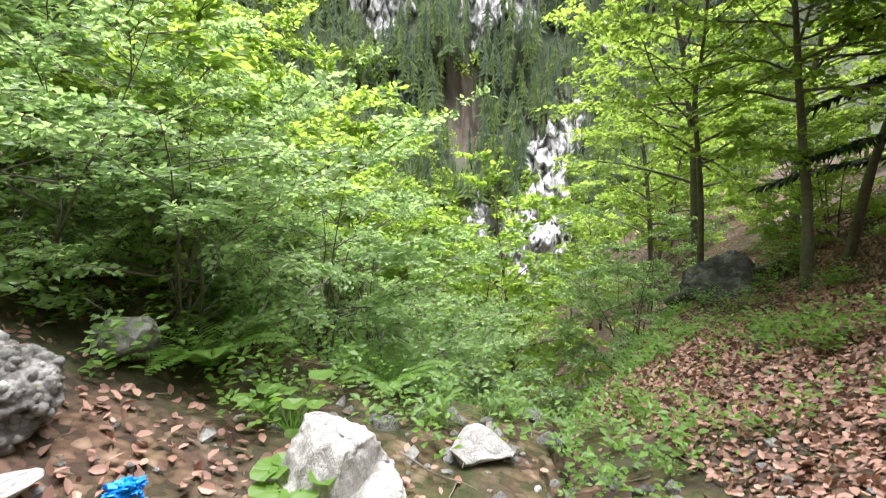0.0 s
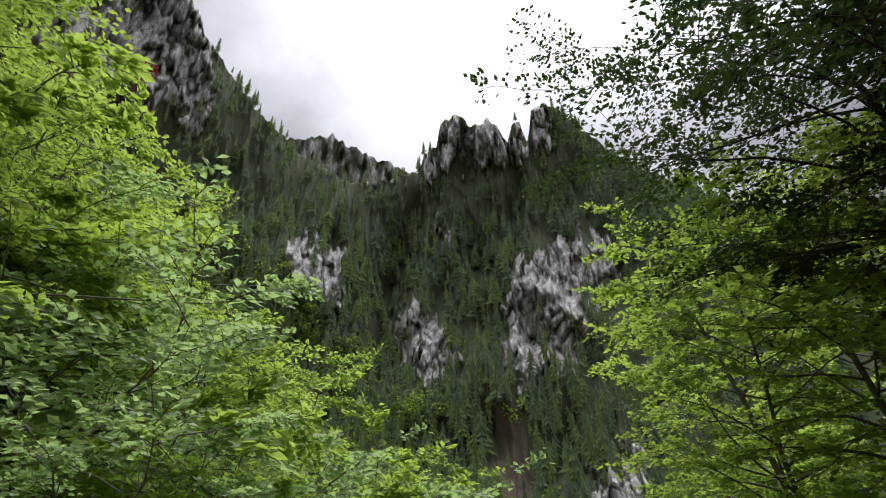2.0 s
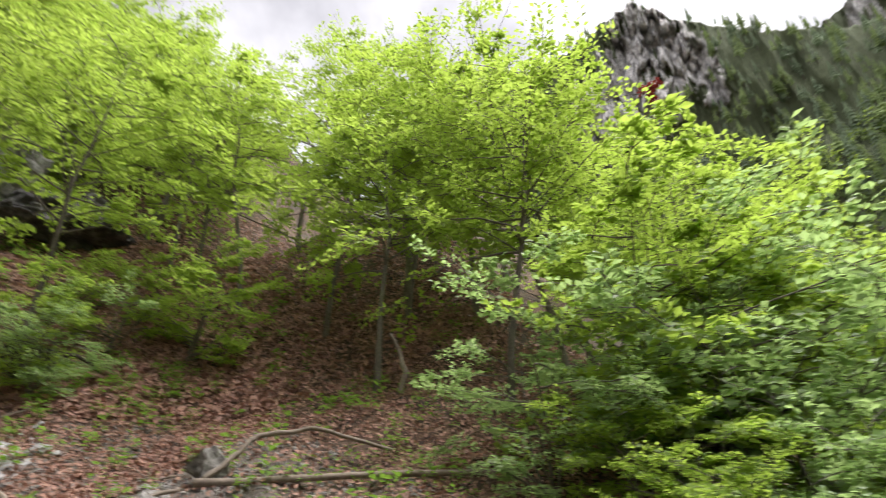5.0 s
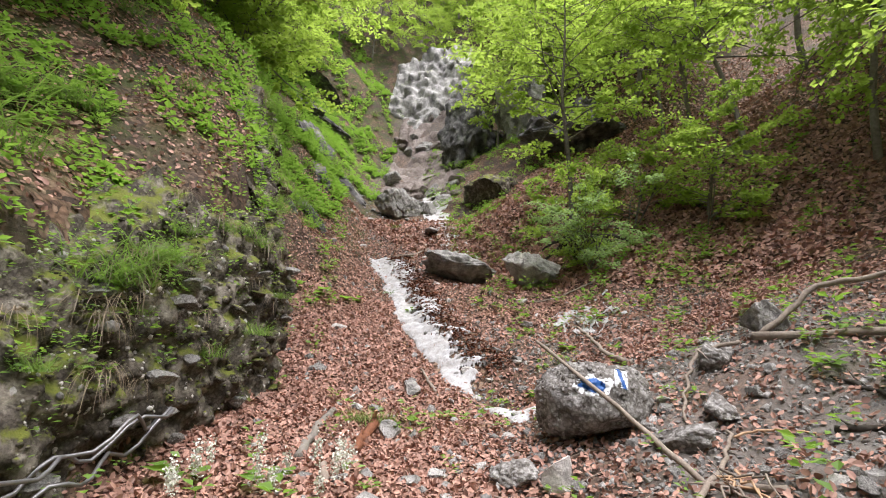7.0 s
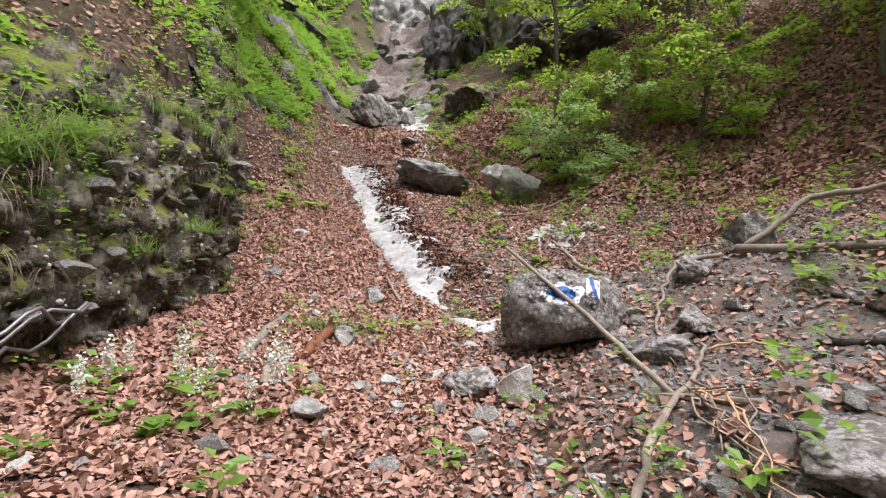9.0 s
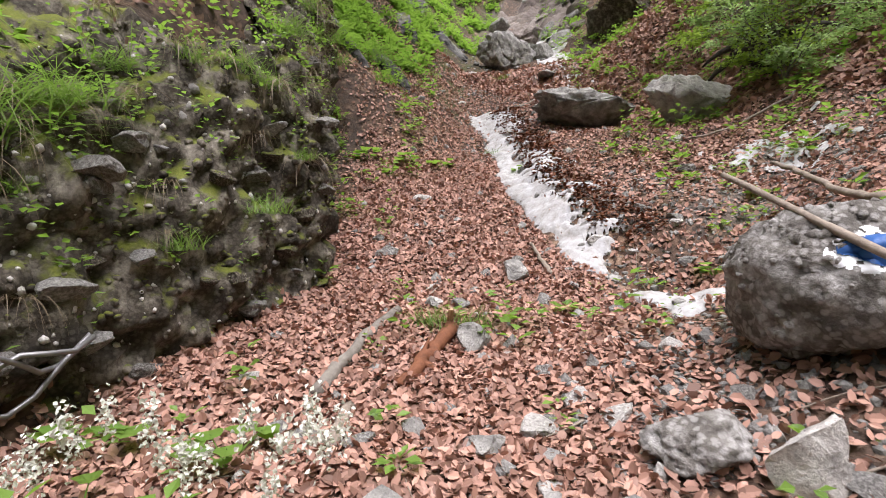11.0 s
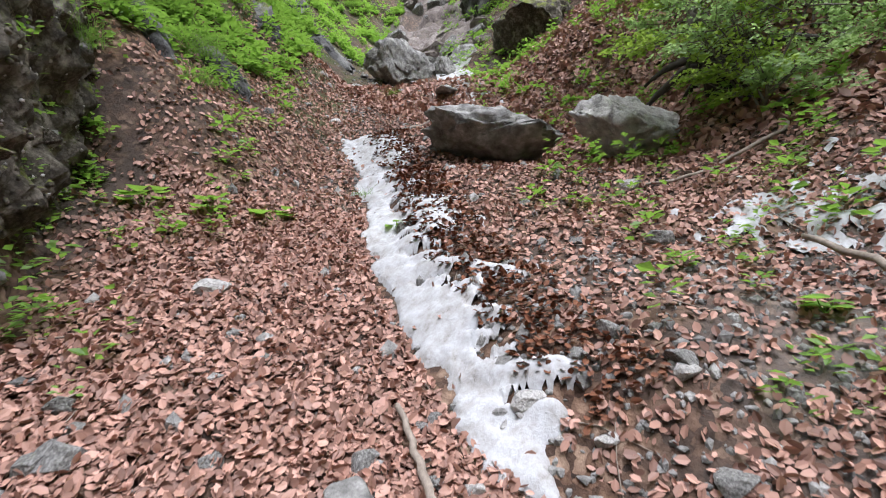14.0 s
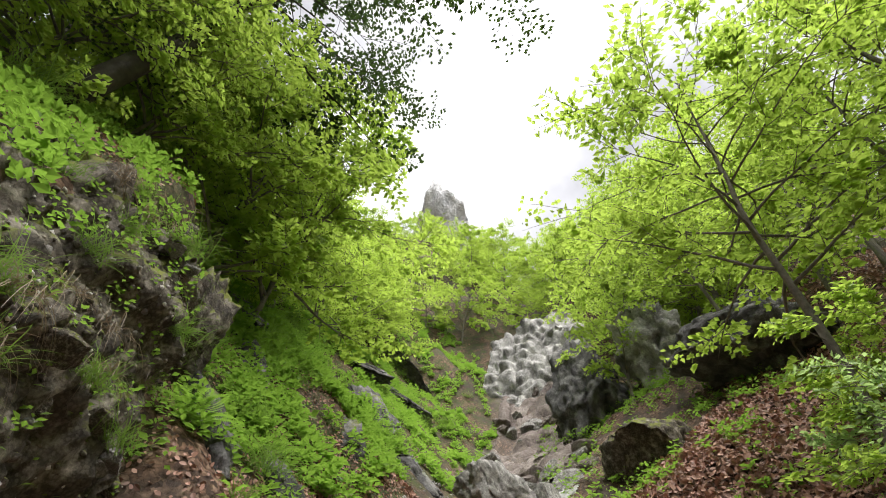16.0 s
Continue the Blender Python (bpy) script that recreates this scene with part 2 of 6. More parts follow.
M_GROUND = ground_material()
M_MOUNTAIN = mountain_material()
M_SNOW = snow_material()
M_LEAF = leaf_material("beech_leaf", (0.07, 0.14, 0.014), (0.24, 0.35, 0.065), (0.46, 0.62, 0.10), 0.60, 0.40)
# Darkened beech green: shade against the sky is put into the colour.
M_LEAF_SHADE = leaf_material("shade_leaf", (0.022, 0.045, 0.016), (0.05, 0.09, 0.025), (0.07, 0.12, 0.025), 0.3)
# Sapling greens are paled: part of the whitish sky sheen sits in the colour.
M_LEAF_SHEEN = leaf_material("hazel_leaf", (0.09, 0.17, 0.035), (0.29, 0.40, 0.18), (0.44, 0.61, 0.22), 0.56, 0.32)
M_NEEDLE = leaf_material("spruce_needle", (0.010, 0.024, 0.010), (0.036, 0.066, 0.024), (0.02, 0.05, 0.012), 0.2, 0.6)
# Conifer greens are lightened and blued in place of aerial haze.
M_HAZY_CONIFER = leaf_material("mountain_pine", (0.08, 0.12, 0.07), (0.32, 0.42, 0.25), (0.24, 0.33, 0.17), 0.35, 0.6)
M_PINE = leaf_material("light_pine", (0.11, 0.17, 0.06), (0.34, 0.45, 0.16), (0.28, 0.38, 0.10), 0.25, 0.7)
M_RED = leaf_material("red_leaf", (0.20, 0.02, 0.015), (0.34, 0.05, 0.03), (0.30, 0.03, 0.02), 0.35)
M_HERB = leaf_material("herb_leaf", (0.055, 0.12, 0.02), (0.17, 0.29, 0.055), (0.28, 0.48, 0.06), 0.45)
M_GRASS = leaf_material("grass_blade", (0.07, 0.14, 0.02), (0.17, 0.26, 0.05), (0.18, 0.30, 0.05), 0.4)
M_DRYGRASS = leaf_material("dry_grass", (0.13, 0.095, 0.06), (0.33, 0.26, 0.17), (0.16, 0.12, 0.08), 0.3)
M_LITTER = leaf_material("fallen_leaf", (0.055, 0.026, 0.018), (0.50, 0.285, 0.215), (0.22, 0.10, 0.06), 0.12, 0.6)
M_BARK = wood_material("beech_bark", (0.07, 0.06, 0.05), (0.24, 0.215, 0.185))
M_DARKBARK = wood_material("dark_bark", (0.018, 0.015, 0.012), (0.075, 0.062, 0.05))
M_DEADWOOD = wood_material("dead_wood", (0.11, 0.085, 0.065), (0.33, 0.275, 0.225), 30)
M_FRESHWOOD = wood_material("split_wood", (0.30, 0.17, 0.09), (0.56, 0.38, 0.24), 26)
M_ROTWOOD = wood_material("rotten_wood", (0.06, 0.022, 0.012), (0.22, 0.085, 0.04), 22)
M_STONE = stone_material("grey_stone", (0.08, 0.075, 0.07), (0.25, 0.24, 0.225), (0.54, 0.52, 0.49), 7.0, 0.03)
M_PALE = stone_material("pale_limestone", (0.24, 0.225, 0.21), (0.56, 0.53, 0.50), (0.80, 0.77, 0.74), 6.0)
M_CONGLOM = stone_material("conglomerate", (0.05, 0.044, 0.039), (0.16, 0.145, 0.13), (0.46, 0.445, 0.43), 6.0, 0.0, 0.5)
M_WALL = stone_material("mossy_rock_wall", (0.016, 0.013, 0.010), (0.075, 0.062, 0.047), (0.40, 0.36, 0.30), 7.0, 0.56, 0.14)
M_CHUTE = stone_material("brown_limestone", (0.075, 0.057, 0.05), (0.20, 0.163, 0.145), (0.38, 0.335, 0.305), 1.1)
M_SLAB = stone_material("wet_dark_rock", (0.028, 0.027, 0.028), (0.11, 0.106, 0.104), (0.34, 0.33, 0.32), 2.4, 0.3)
M_CLIFF = stone_material("limestone_cliff", (0.08, 0.075, 0.07), (0.36, 0.35, 0.335), (0.66, 0.645, 0.62), 1.6, 0.3)
# Far paler than the near limestone: the haze is mixed into its colour.
M_FAR_HAZE = stone_material("far_limestone", (0.62, 0.63, 0.64), (0.78, 0.78, 0.78), (0.88, 0.88, 0.87), 0.18)
M_BLUE = plain("blue_paint", (0.022, 0.085, 0.27), 0.5, 0.3)
M_WHITE = plain("white_paint", (0.72, 0.73, 0.75), 0.5, 0.12)
M_BAG = plain("blue_plastic", (0.01, 0.22, 0.72), 0.3, 0.2)
M_CABLE = plain("grey_steel", (0.22, 0.215, 0.22), 0.45, 0.3)
M_CABLE.node_tree.nodes["Principled BSDF"].inputs["Metallic"].default_value = 0.7
M_FLOWER = leaf_material("white_flower", (0.55, 0.58, 0.46), (0.80, 0.80, 0.74), (0.5, 0.5, 0.42), 0.3)



# ---- terrain ----
# terrain heights: a gully that climbs to the south-west and drops to the north
AXIS = np.array([(7.0, 60.0, -22.0), (4.0, 30.0, -15.0), (1.3, 11.0, -6.5), (0.7, 5.2, -2.5), (0.3, 2.2, -0.1), (-0.4, -0.4, 0.38),
                 (-2.5, -2.6, 0.86), (-5.0, -4.7, 1.42), (-7.2, -7.7, 3.25), (-10.2, -11.4, 6.1), (-14.0, -15.8, 9.3), (-17.0, -18.6, 12.0),
                 (-20.5, -21.4, 17.5), (-25.0, -24.5, 27.0), (-33.0, -30.0, 38.0), (-50.0, -42.0, 55.0)])
SEG = AXIS[1:, :2] - AXIS[:-1, :2]
SEGLEN = np.hypot(SEG[:, 0], SEG[:, 1])
RUN = np.concatenate(([0.0], np.cumsum(SEGLEN)))
RUN -= RUN[5]


def fbm(x, y, scale, octaves=4, seed=0.0):
    """Smooth wavy noise made of turned sines."""
    out = np.zeros_like(x, dtype=float)
    amp, f = 1.0, 1.0 / scale
    for k in range(octaves):
        a = 0.7 + 1.9 * k + seed
        u = (x * math.cos(a) + y * math.sin(a)) * f
        v = (-x * math.sin(a) + y * math.cos(a)) * f
        out += amp * (np.sin(u * 2.1 + 1.3 * np.sin(v * 1.7 + seed)) * np.cos(v * 2.3 + 1.1 * np.sin(u * 1.4 - seed * 2)))
        amp, f = amp * 0.5, f * 2.03
    return out


def along(x, y):
    """Run along the gully's axis (uphill), distance to its right when looking uphill, and the axis height."""
    x, y = np.asarray(x, float), np.asarray(y, float)
    best = np.full(x.shape, 1e18)
    side, total, run, z = np.zeros(x.shape), np.zeros(x.shape), np.zeros(x.shape), np.zeros(x.shape)
    for i in range(len(SEG)):
        dx, dy = x - AXIS[i, 0], y - AXIS[i, 1]
        t = np.clip((dx * SEG[i, 0] + dy * SEG[i, 1]) / SEGLEN[i] ** 2, 0, 1)
        ex, ey = dx - t * SEG[i, 0], dy - t * SEG[i, 1]
        d2 = ex * ex + ey * ey
        c = (SEG[i, 1] * dx - SEG[i, 0] * dy) / SEGLEN[i]
        side = np.where(d2 < best, np.sqrt(d2) * np.where(c >= 0, 1, -1), side)
        best = np.minimum(best, d2)
        w = (d2 + 0.02) ** -5.0
        total, run, z = total + w, run + w * (RUN[i] + t * SEGLEN[i]), z + w * (AXIS[i, 2] + t * (AXIS[i + 1, 2] - AXIS[i, 2]))
    run, z = run / total, z / total
    return run, side, z


def step(a, b, v):
    """0 at a, 1 at b, smooth between."""
    t = np.clip((v - a) / (b - a), 0, 1)
    return t * t * (3 - 2 * t)


def softmin(a, b, k):
    h = np.clip(0.5 + 0.5 * (b - a) / k, 0, 1)
    return b * (1 - h) + a * h - k * h * (1 - h)


SNOW_S = (5.7, 6.2, 6.7, 7.2, 8.5, 9.7, 11.7)
SNOW_D = (0.76, 0.72, 0.52, 0.20, -0.18, -0.22, -0.62)


def snow_toe(s):
    """The foot of the snow bank: distance to the right of the axis."""
    return np.interp(s, SNOW_S, SNOW_D)


def snow_bank(s, d):
    """A low bank of old snow under the litter, steep on its left side."""
    v = d - snow_toe(s)
    ends = step(6.0, 7.2, s) * (1 - step(11.2, 12.0, s))
    return 0.26 * ends * step(-0.05, 0.5, v) * (1 - step(0.6, 2.4, v))


def ground(x, y, rough=True):
    x, y = np.asarray(x, float), np.asarray(y, float)
    s, d, z = along(x, y)
    r = np.maximum(d, 0)
    l = np.maximum(-d, 0)
    up = step(-2.0, 1.0, s)
    # bank on the right, looking uphill
    right = 0.10 * r + 0.36 * np.maximum(r - 0.9, 0) + 0.45 * np.maximum(r - 6.5, 0) - 0.55 * np.maximum(r - 40, 0)
    right_far = 0.10 * r + (0.75 - 0.2 * step(9, 14, s)) * np.maximum(r - 2.9 + 1.6 * step(12, 17, s), 0) - 0.5 * np.maximum(r - 12, 0)
    right = right * (0.84 + 0.16 * step(2.5, 5.0, s))
    far = step(6.0, 11.0, s)
    # bank on the left, with a rock wall in its lower part
    wall = 1 - step(9.5, 10.1, s)
    foot = 2.15 - 0.10 * np.clip(s - 3, -3, 3) + 0.2 * np.clip(s - 6, 0, 4)
    left_wall = 0.12 * l + (1.5 + 0.42 * np.maximum(s - 4, 0)) * step(foot, foot + 0.5, l) + 0.75 * np.maximum(l - foot - 0.2, 0) - 0.6 * np.maximum(l - 30, 0)
    left_open = 0.12 * l + 0.95 * np.maximum(l - 0.9, 0) - 0.8 * np.maximum(l - 30, 0)
    left_up = left_wall * wall + left_open * (1 - wall)
    # below the lip: the spur on the east, and the steep sides of the gorge
    spur = 0.20 + 0.33 * (x - 1.0) - 0.28 * (y - 1.0) + 0.15 * np.maximum(x - 5, 0) - z
    left_down = softmin(1.3 * l + 0.05, np.clip(spur, -1.0, 30.0), 0.5)
    left = left_up * up + left_down * (1 - up)
    right_low = 0.22 * r + (0.25 + 0.4 * step(-8, -22, s)) * np.maximum(r - 2.0, 0)
    right = (right * (1 - far) + right_far * far) * up + right_low * (1 - up)
    bank = np.where(d >= 0, right, left)
    h = z + softmin(bank, np.full_like(bank, 20.0), 6.0) + snow_bank(s, d)
    if rough:
        a = 0.4 + 0.6 * step(0.5, 3, np.abs(d)) + 2.5 * step(18, 22, s)
        h = h + a * 0.10 * fbm(x, y, 1.3, 4, 0.3) + step(5, 20, np.abs(d)) * 1.1 * fbm(x, y, 8.0, 3, 1.7)
    return h


# ---- geometry helpers ----
def mesh_of(name, verts, faces, mat, smooth=True):
    """One mesh from arrays; faces is an array of triangles or quads, or a list of such arrays."""
    verts = np.asarray(verts, np.float32).reshape(-1, 3)
    groups = [np.asarray(f, np.int32) for f in (faces if isinstance(faces, list) else [faces]) if len(f)]
    me = bpy.data.meshes.new(name)
    me.vertices.add(len(verts))
    me.vertices.foreach_set("co", verts.ravel())
    loops = np.concatenate([g.ravel() for g in groups])
    sizes = np.concatenate([np.full(len(g), g.shape[1], np.int32) for g in groups])
    me.loops.add(len(loops))
    me.loops.foreach_set("vertex_index", loops)
    me.polygons.add(len(sizes))
    me.polygons.foreach_set("loop_start", np.concatenate(([0], np.cumsum(sizes)[:-1])).astype(np.int32))
    me.polygons.foreach_set("use_smooth", np.full(len(sizes), smooth))
    me.update(calc_edges=True)
    me.validate()
    if mat:
        me.materials.append(mat)
    return me


class Bag:
    """Collects pieces of geometry for one mesh."""

    def __init__(self):
        self.v, self.q, self.t, self.n = [], [], [], 0

    def add(self, v, q=None, t=None):
        v = np.asarray(v, float).reshape(-1, 3)
        if q is not None and len(q):
            self.q.append(np.asarray(q, int) + self.n)
        if t is not None and len(t):
            self.t.append(np.asarray(t, int) + self.n)
        self.v.append(v)
        self.n += len(v)

    def mesh(self, name, mat, smooth=True):
        faces = []
        if self.q:
            faces.append(np.concatenate(self.q))
        if self.t:
            faces.append(np.concatenate(self.t))
        return mesh_of(name, np.concatenate(self.v), faces, mat, smooth)


def part(name, me, parent, label=""):
    ob = new(name, me)
    ob.parent = parent
    return tagged(ob, label)


def tube(bag, pts, radii, sides=6, wobble=0.0, rng=None):
    """A tapered tube along a line of points."""
    pts = np.asarray(pts, float)
    radii = np.broadcast_to(np.asarray(radii, float), (len(pts),))
    tan = np.gradient(pts, axis=0)
    tan /= np.linalg.norm(tan, axis=1, keepdims=True) + 1e-9
    ref = np.where(np.abs(tan[:, 2:3]) > 0.9, np.array([[1.0, 0, 0]]), np.array([[0, 0, 1.0]]))
    a = np.cross(tan, ref)
    a /= np.linalg.norm(a, axis=1, keepdims=True) + 1e-9
    b = np.cross(tan, a)
    ang = np.linspace(0, 2 * math.pi, sides, endpoint=False)
    rr = radii[:, None] * (1 + (wobble * rng.normal(size=(len(pts), sides)) if wobble else 0))
    ring = pts[:, None, :] + rr[..., None] * (a[:, None, :] * np.cos(ang)[None, :, None] + b[:, None, :] * np.sin(ang)[None, :, None])
    v = ring.reshape(-1, 3)
    i, j = np.meshgrid(np.arange(len(pts) - 1), np.arange(sides), indexing="ij")
    j2 = (j + 1) % sides
    q = np.stack([i * sides + j, i * sides + j2, (i + 1) * sides + j2, (i + 1) * sides + j], -1).reshape(-1, 4)
    caps = []
    for first, k in ((0, 1), (len(pts) - 1, -1)):
        ids = [first * sides + s for s in range(sides)][::-k]
        caps += [(ids[0], ids[m], ids[m + 1]) for m in range(1, sides - 1)]
    bag.add(v, q, caps)


def leaves(bag, centres, ways, normals, length, width, fold=0.25):
    """Folded pointed leaves: a base, a tip and two wings each."""
    c = np.asarray(centres, float)
    w = np.asarray(ways, float)
    w = w / (np.linalg.norm(w, axis=1, keepdims=True) + 1e-9)
    nn = np.asarray(normals, float)
    s = np.cross(w, nn)
    s /= np.linalg.norm(s, axis=1, keepdims=True) + 1e-9
    up = np.cross(s, w)
    length = np.broadcast_to(np.asarray(length, float), (len(c),))[:, None]
    width = np.broadcast_to(np.asarray(width, float), (len(c),))[:, None]
    v = np.stack([c, c + w * length * 0.48 + s * width * 0.5 + up * width * fold, c + w * length, c + w * length * 0.48 - s * width * 0.5 + up * width * fold], 1).reshape(-1, 3)
    k = np.arange(len(c))[:, None] * 4
    bag.add(v, None, np.concatenate([k + np.array([[0, 1, 2]]), k + np.array([[0, 2, 3]])]))


def round_leaves(bag, centres, ways, normals, length, width, fold=0.2):
    """Oval leaves of four faces, folded along the midrib and curled at the tip."""
    c = np.asarray(centres, float)
    w = ways / (np.linalg.norm(ways, axis=1, keepdims=True) + 1e-9)
    s = np.cross(w, normals)
    s /= np.linalg.norm(s, axis=1, keepdims=True) + 1e-9
    up = np.cross(s, w)
    ln, wd = np.asarray(length)[:, None], np.asarray(width)[:, None]
    f = np.asarray(fold)[:, None] if np.ndim(fold) else fold
    v = np.stack([c, c + w * ln * 0.30 + s * wd * 0.48 + up * wd * f, c + w * ln * 0.70 + s * wd * 0.42 + up * wd * f * 1.3, c + w * ln + up * wd * f * 1.2,
                  c + w * ln * 0.70 - s * wd * 0.42 + up * wd * f * 1.3, c + w * ln * 0.30 - s * wd * 0.48 + up * wd * f], 1).reshape(-1, 3)
    k = np.arange(len(c))[:, None] * 6
    bag.add(v, np.concatenate([k + np.array([[0, 1, 2, 3]]), k + np.array([[0, 3, 4, 5]])]), None)


def curve_line(start, way, length, n, rng, sag=0.0, wander=0.12):
    """A bent line that wanders; sag > 0 lets it droop, < 0 lifts it."""
    pts = [np.array(start, float)]
    w = np.array(way, float)
    w /= np.linalg.norm(w)
    for i in range(n):
        w = w + rng.normal(size=3) * wander + np.array([0, 0, -sag / n])
        w /= np.linalg.norm(w)
        pts.append(pts[-1] + w * length / n)
    return np.array(pts)


def on_ground(x, y, lift=0.0):
    return float(ground(np.array([x]), np.array([y]))[0]) + lift


def ground_normal(x, y):
    e = 0.06
    gx = (ground(x + e, y) - ground(x - e, y)) / (2 * e)
    gy = (ground(x, y + e) - ground(x, y - e)) / (2 * e)
    n = np.stack([-gx, -gy, np.ones_like(gx)], -1)
    return n / np.linalg.norm(n, axis=-1, keepdims=True)


def gully(s, d):
    """Plan place at run s along the axis and d to its right."""
    i = int(np.clip(np.searchsorted(RUN, s) - 1, 0, len(SEG) - 1))
    t = (s - RUN[i]) / SEGLEN[i]
    u = SEG[i] / SEGLEN[i]
    p = AXIS[i, :2] + t * SEG[i]
    return float(p[0] + u[1] * d), float(p[1] - u[0] * d)


# ---- ground ----
def build_ground():
    n = 520
    u = np.linspace(-1, 1, n)
    k = 6.4
    gx = -3.0 + 380 * np.sinh(k * u) / math.sinh(k)
    gy = -3.0 + 380 * np.sinh(k * u) / math.sinh(k)
    x, y = np.meshgrid(gx, gy, indexing="ij")
    z = ground(x, y)
    i, j = np.meshgrid(np.arange(n - 1), np.arange(n - 1), indexing="ij")
    q = np.stack([i * n + j, (i + 1) * n + j, (i + 1) * n + j + 1, i * n + j + 1], -1).reshape(-1, 4)
    me = mesh_of("ground", np.stack([x, y, z], -1), q, M_GROUND)
    s, d, _ = along(x, y)
    low = 1 - step(-2.5, 0.5, s)
    left_high = np.where(s > 11.5, step(0.2, 1.0, -d), step(2.3, 3.2, -d)) * (1 - low)
    green = np.clip(0.8 * low * (1 - 0.75 * step(1.0, 2.5, x)) + 0.9 * left_high + 0.35 * step(6, 10, d), 0, 1)
    gravel = step(0.9, 2.0, d) * (1 - step(3.0, 4.5, d)) * step(-1, 1.5, s) * (1 - step(6, 8.5, s)) * (0.65 + 0.35 * fbm(x, y, 0.7, 3, 2.0))
    chute = 0.75 * step(17, 20, s) * (1 - step(1.4, 2.4, np.abs(d - 1.0))) * (0.6 + 0.5 * fbm(x, y, 1.2, 3, 6.0))
    gravel = np.clip(gravel + chute, 0, 1)
    for name, values in (("green", green), ("gravel", gravel)):
        a = me.attributes.new(name, "FLOAT", "POINT")
        a.data.foreach_set("value", values.ravel().astype(np.float32))
    tagged(new("ground", me), "steep forest ground of brown leaf litter, soil and gravel", "ground", kind="structure")


build_ground()


# ---- mountains ----
def skyline(az, table):
    t = sorted(table)
    return np.interp(az, [p[0] for p in t], [p[1] for p in t])


EYE0 = np.array((-0.42, -0.5, 1.8))
CREST = [(95, 28), (75, 40), (62, 46), (52, 48), (47, 49.2), (43.7, 49.5), (41.5, 48.2), (39.2, 46.2), (35.4, 44), (31.7, 41.8), (28.2, 39.8), (24, 37.6), (18, 35.6), (12, 36.4), (8, 37.6),
         (7.3, 39.6), (5.6, 40.2), (5.0, 42.6), (4.0, 43.3), (2.0, 43.7), (0.8, 42.4), (-0.6, 42.2), (-2.2, 42.9), (-3.6, 42.0), (-4.8, 39.9), (-5.6, 42.0), (-6.8, 42.1), (-7.6, 39.9), (-8.6, 43.0),
         (-10, 43.5), (-12.5, 43.0), (-14.2, 41.2), (-19, 36.7), (-24, 33), (-29, 28.6), (-45, 24), (-70, 20)]
# limestone faces: azimuth, elevation, half width, half height
FACES = [(21.5, 26, 2.0, 4.0), (18.6, 25.2, 1.8, 3.8), (23.5, 24, 0.8, 4.0), (5.6, 29.5, 1.0, 2.2), (8.4, 19, 2.2, 3.6), (5.8, 17, 1.9, 3.3), (-6.5, 23.5, 3.8, 4.4), (-12.5, 25.5, 4.2, 3.6), (-9.0, 20, 3.4, 4.4),
         (-4.6, 17, 2.2, 3.8), (-12, -1, 2.5, 6.5), (-10.5, -9, 3.0, 6.5), (-14.5, 3.5, 1.3, 3.0), (-6.0, -7, 2.2, 4.0), (6.6, 38, 0.9, 2.0), (3.5, 41, 2.2, 2.6), (-0.5, 40.5, 2.0, 2.6), (-3.0, 40, 1.6, 2.4), (-6.2, 40.5, 0.8, 2.0),
         (-9.8, 41.5, 1.6, 2.6), (44, 46, 5.0, 3.2), (40, 42.5, 3.2, 3.2), (48, 42, 3.5, 4.0), (44, 39, 2.0, 2.4), (38.5, 38.5, 1.6, 1.8), (14, 37, 3, 0.9), (52, 40, 4.0, 5.0), (-17.5, 12, 1.4, 2.0)]


def mountain_grid(az, el):
    """Distance of the mountain side, its rock and scree masks, by azimuth and elevation from the path."""
    rock = np.zeros_like(az)
    wa, we = az + 0.9 * fbm(az, el * 0.6, 1.6, 4, 5.2), el + 1.3 * fbm(az * 1.4, el * 0.7, 1.8, 4, 7.9)
    for a, e, w, h in FACES:
        rock = np.maximum(rock, np.clip(1.75 - 1.3 * np.hypot((wa - a) / w, (we - e) / h), 0, 1))
    rock = np.clip(rock + 0.22 * fbm(az * 2.5, el * 0.8, 1.5, 4, 2.6) * (rock > 0.05), 0, 1)
    r = 52 + 1.0 * np.clip(el + 25, 0, 25) + 2.0 * np.clip(el, 0, 25) + 2.6 * np.clip(el - 25, 0, 30)
    ridge = np.abs(fbm(az, el * 0.25, 4.0, 4, 0.9))
    r = r * (1 + 0.05 * fbm(az, el, 14.0, 3, 0.2) + 0.03 * ridge) - rock * (0.035 * r + 0.035 * r * np.abs(fbm(az * 1.2, el * 0.6, 3.0, 4, 3.1)) - 0.03 * r)
    # the dark ravine in the middle and the slot below it
    r = r + 14 * np.exp(-((az - 11.5 + 0.15 * (el - 20)) / 2.2) ** 2) * step(8, 18, el) * (1 - step(31, 37, el))
    r = r + 10 * np.exp(-((az + 6.0) / 1.6) ** 2) * (1 - step(-6, 0, el))
    scree = np.exp(-((az + 2.2 - 0.12 * (el - 8)) / 2.2) ** 2) * step(-1, 2, el) * (1 - step(9.5, 12, el))
    return r, rock, scree


def polar(az, el, r):
    a, e = np.radians(az), np.radians(el)
    hx = r * np.cos(e)
    return np.stack([EYE0[0] - np.sin(a) * hx, EYE0[1] + np.cos(a) * hx, EYE0[2] + r * np.sin(e)], -1)


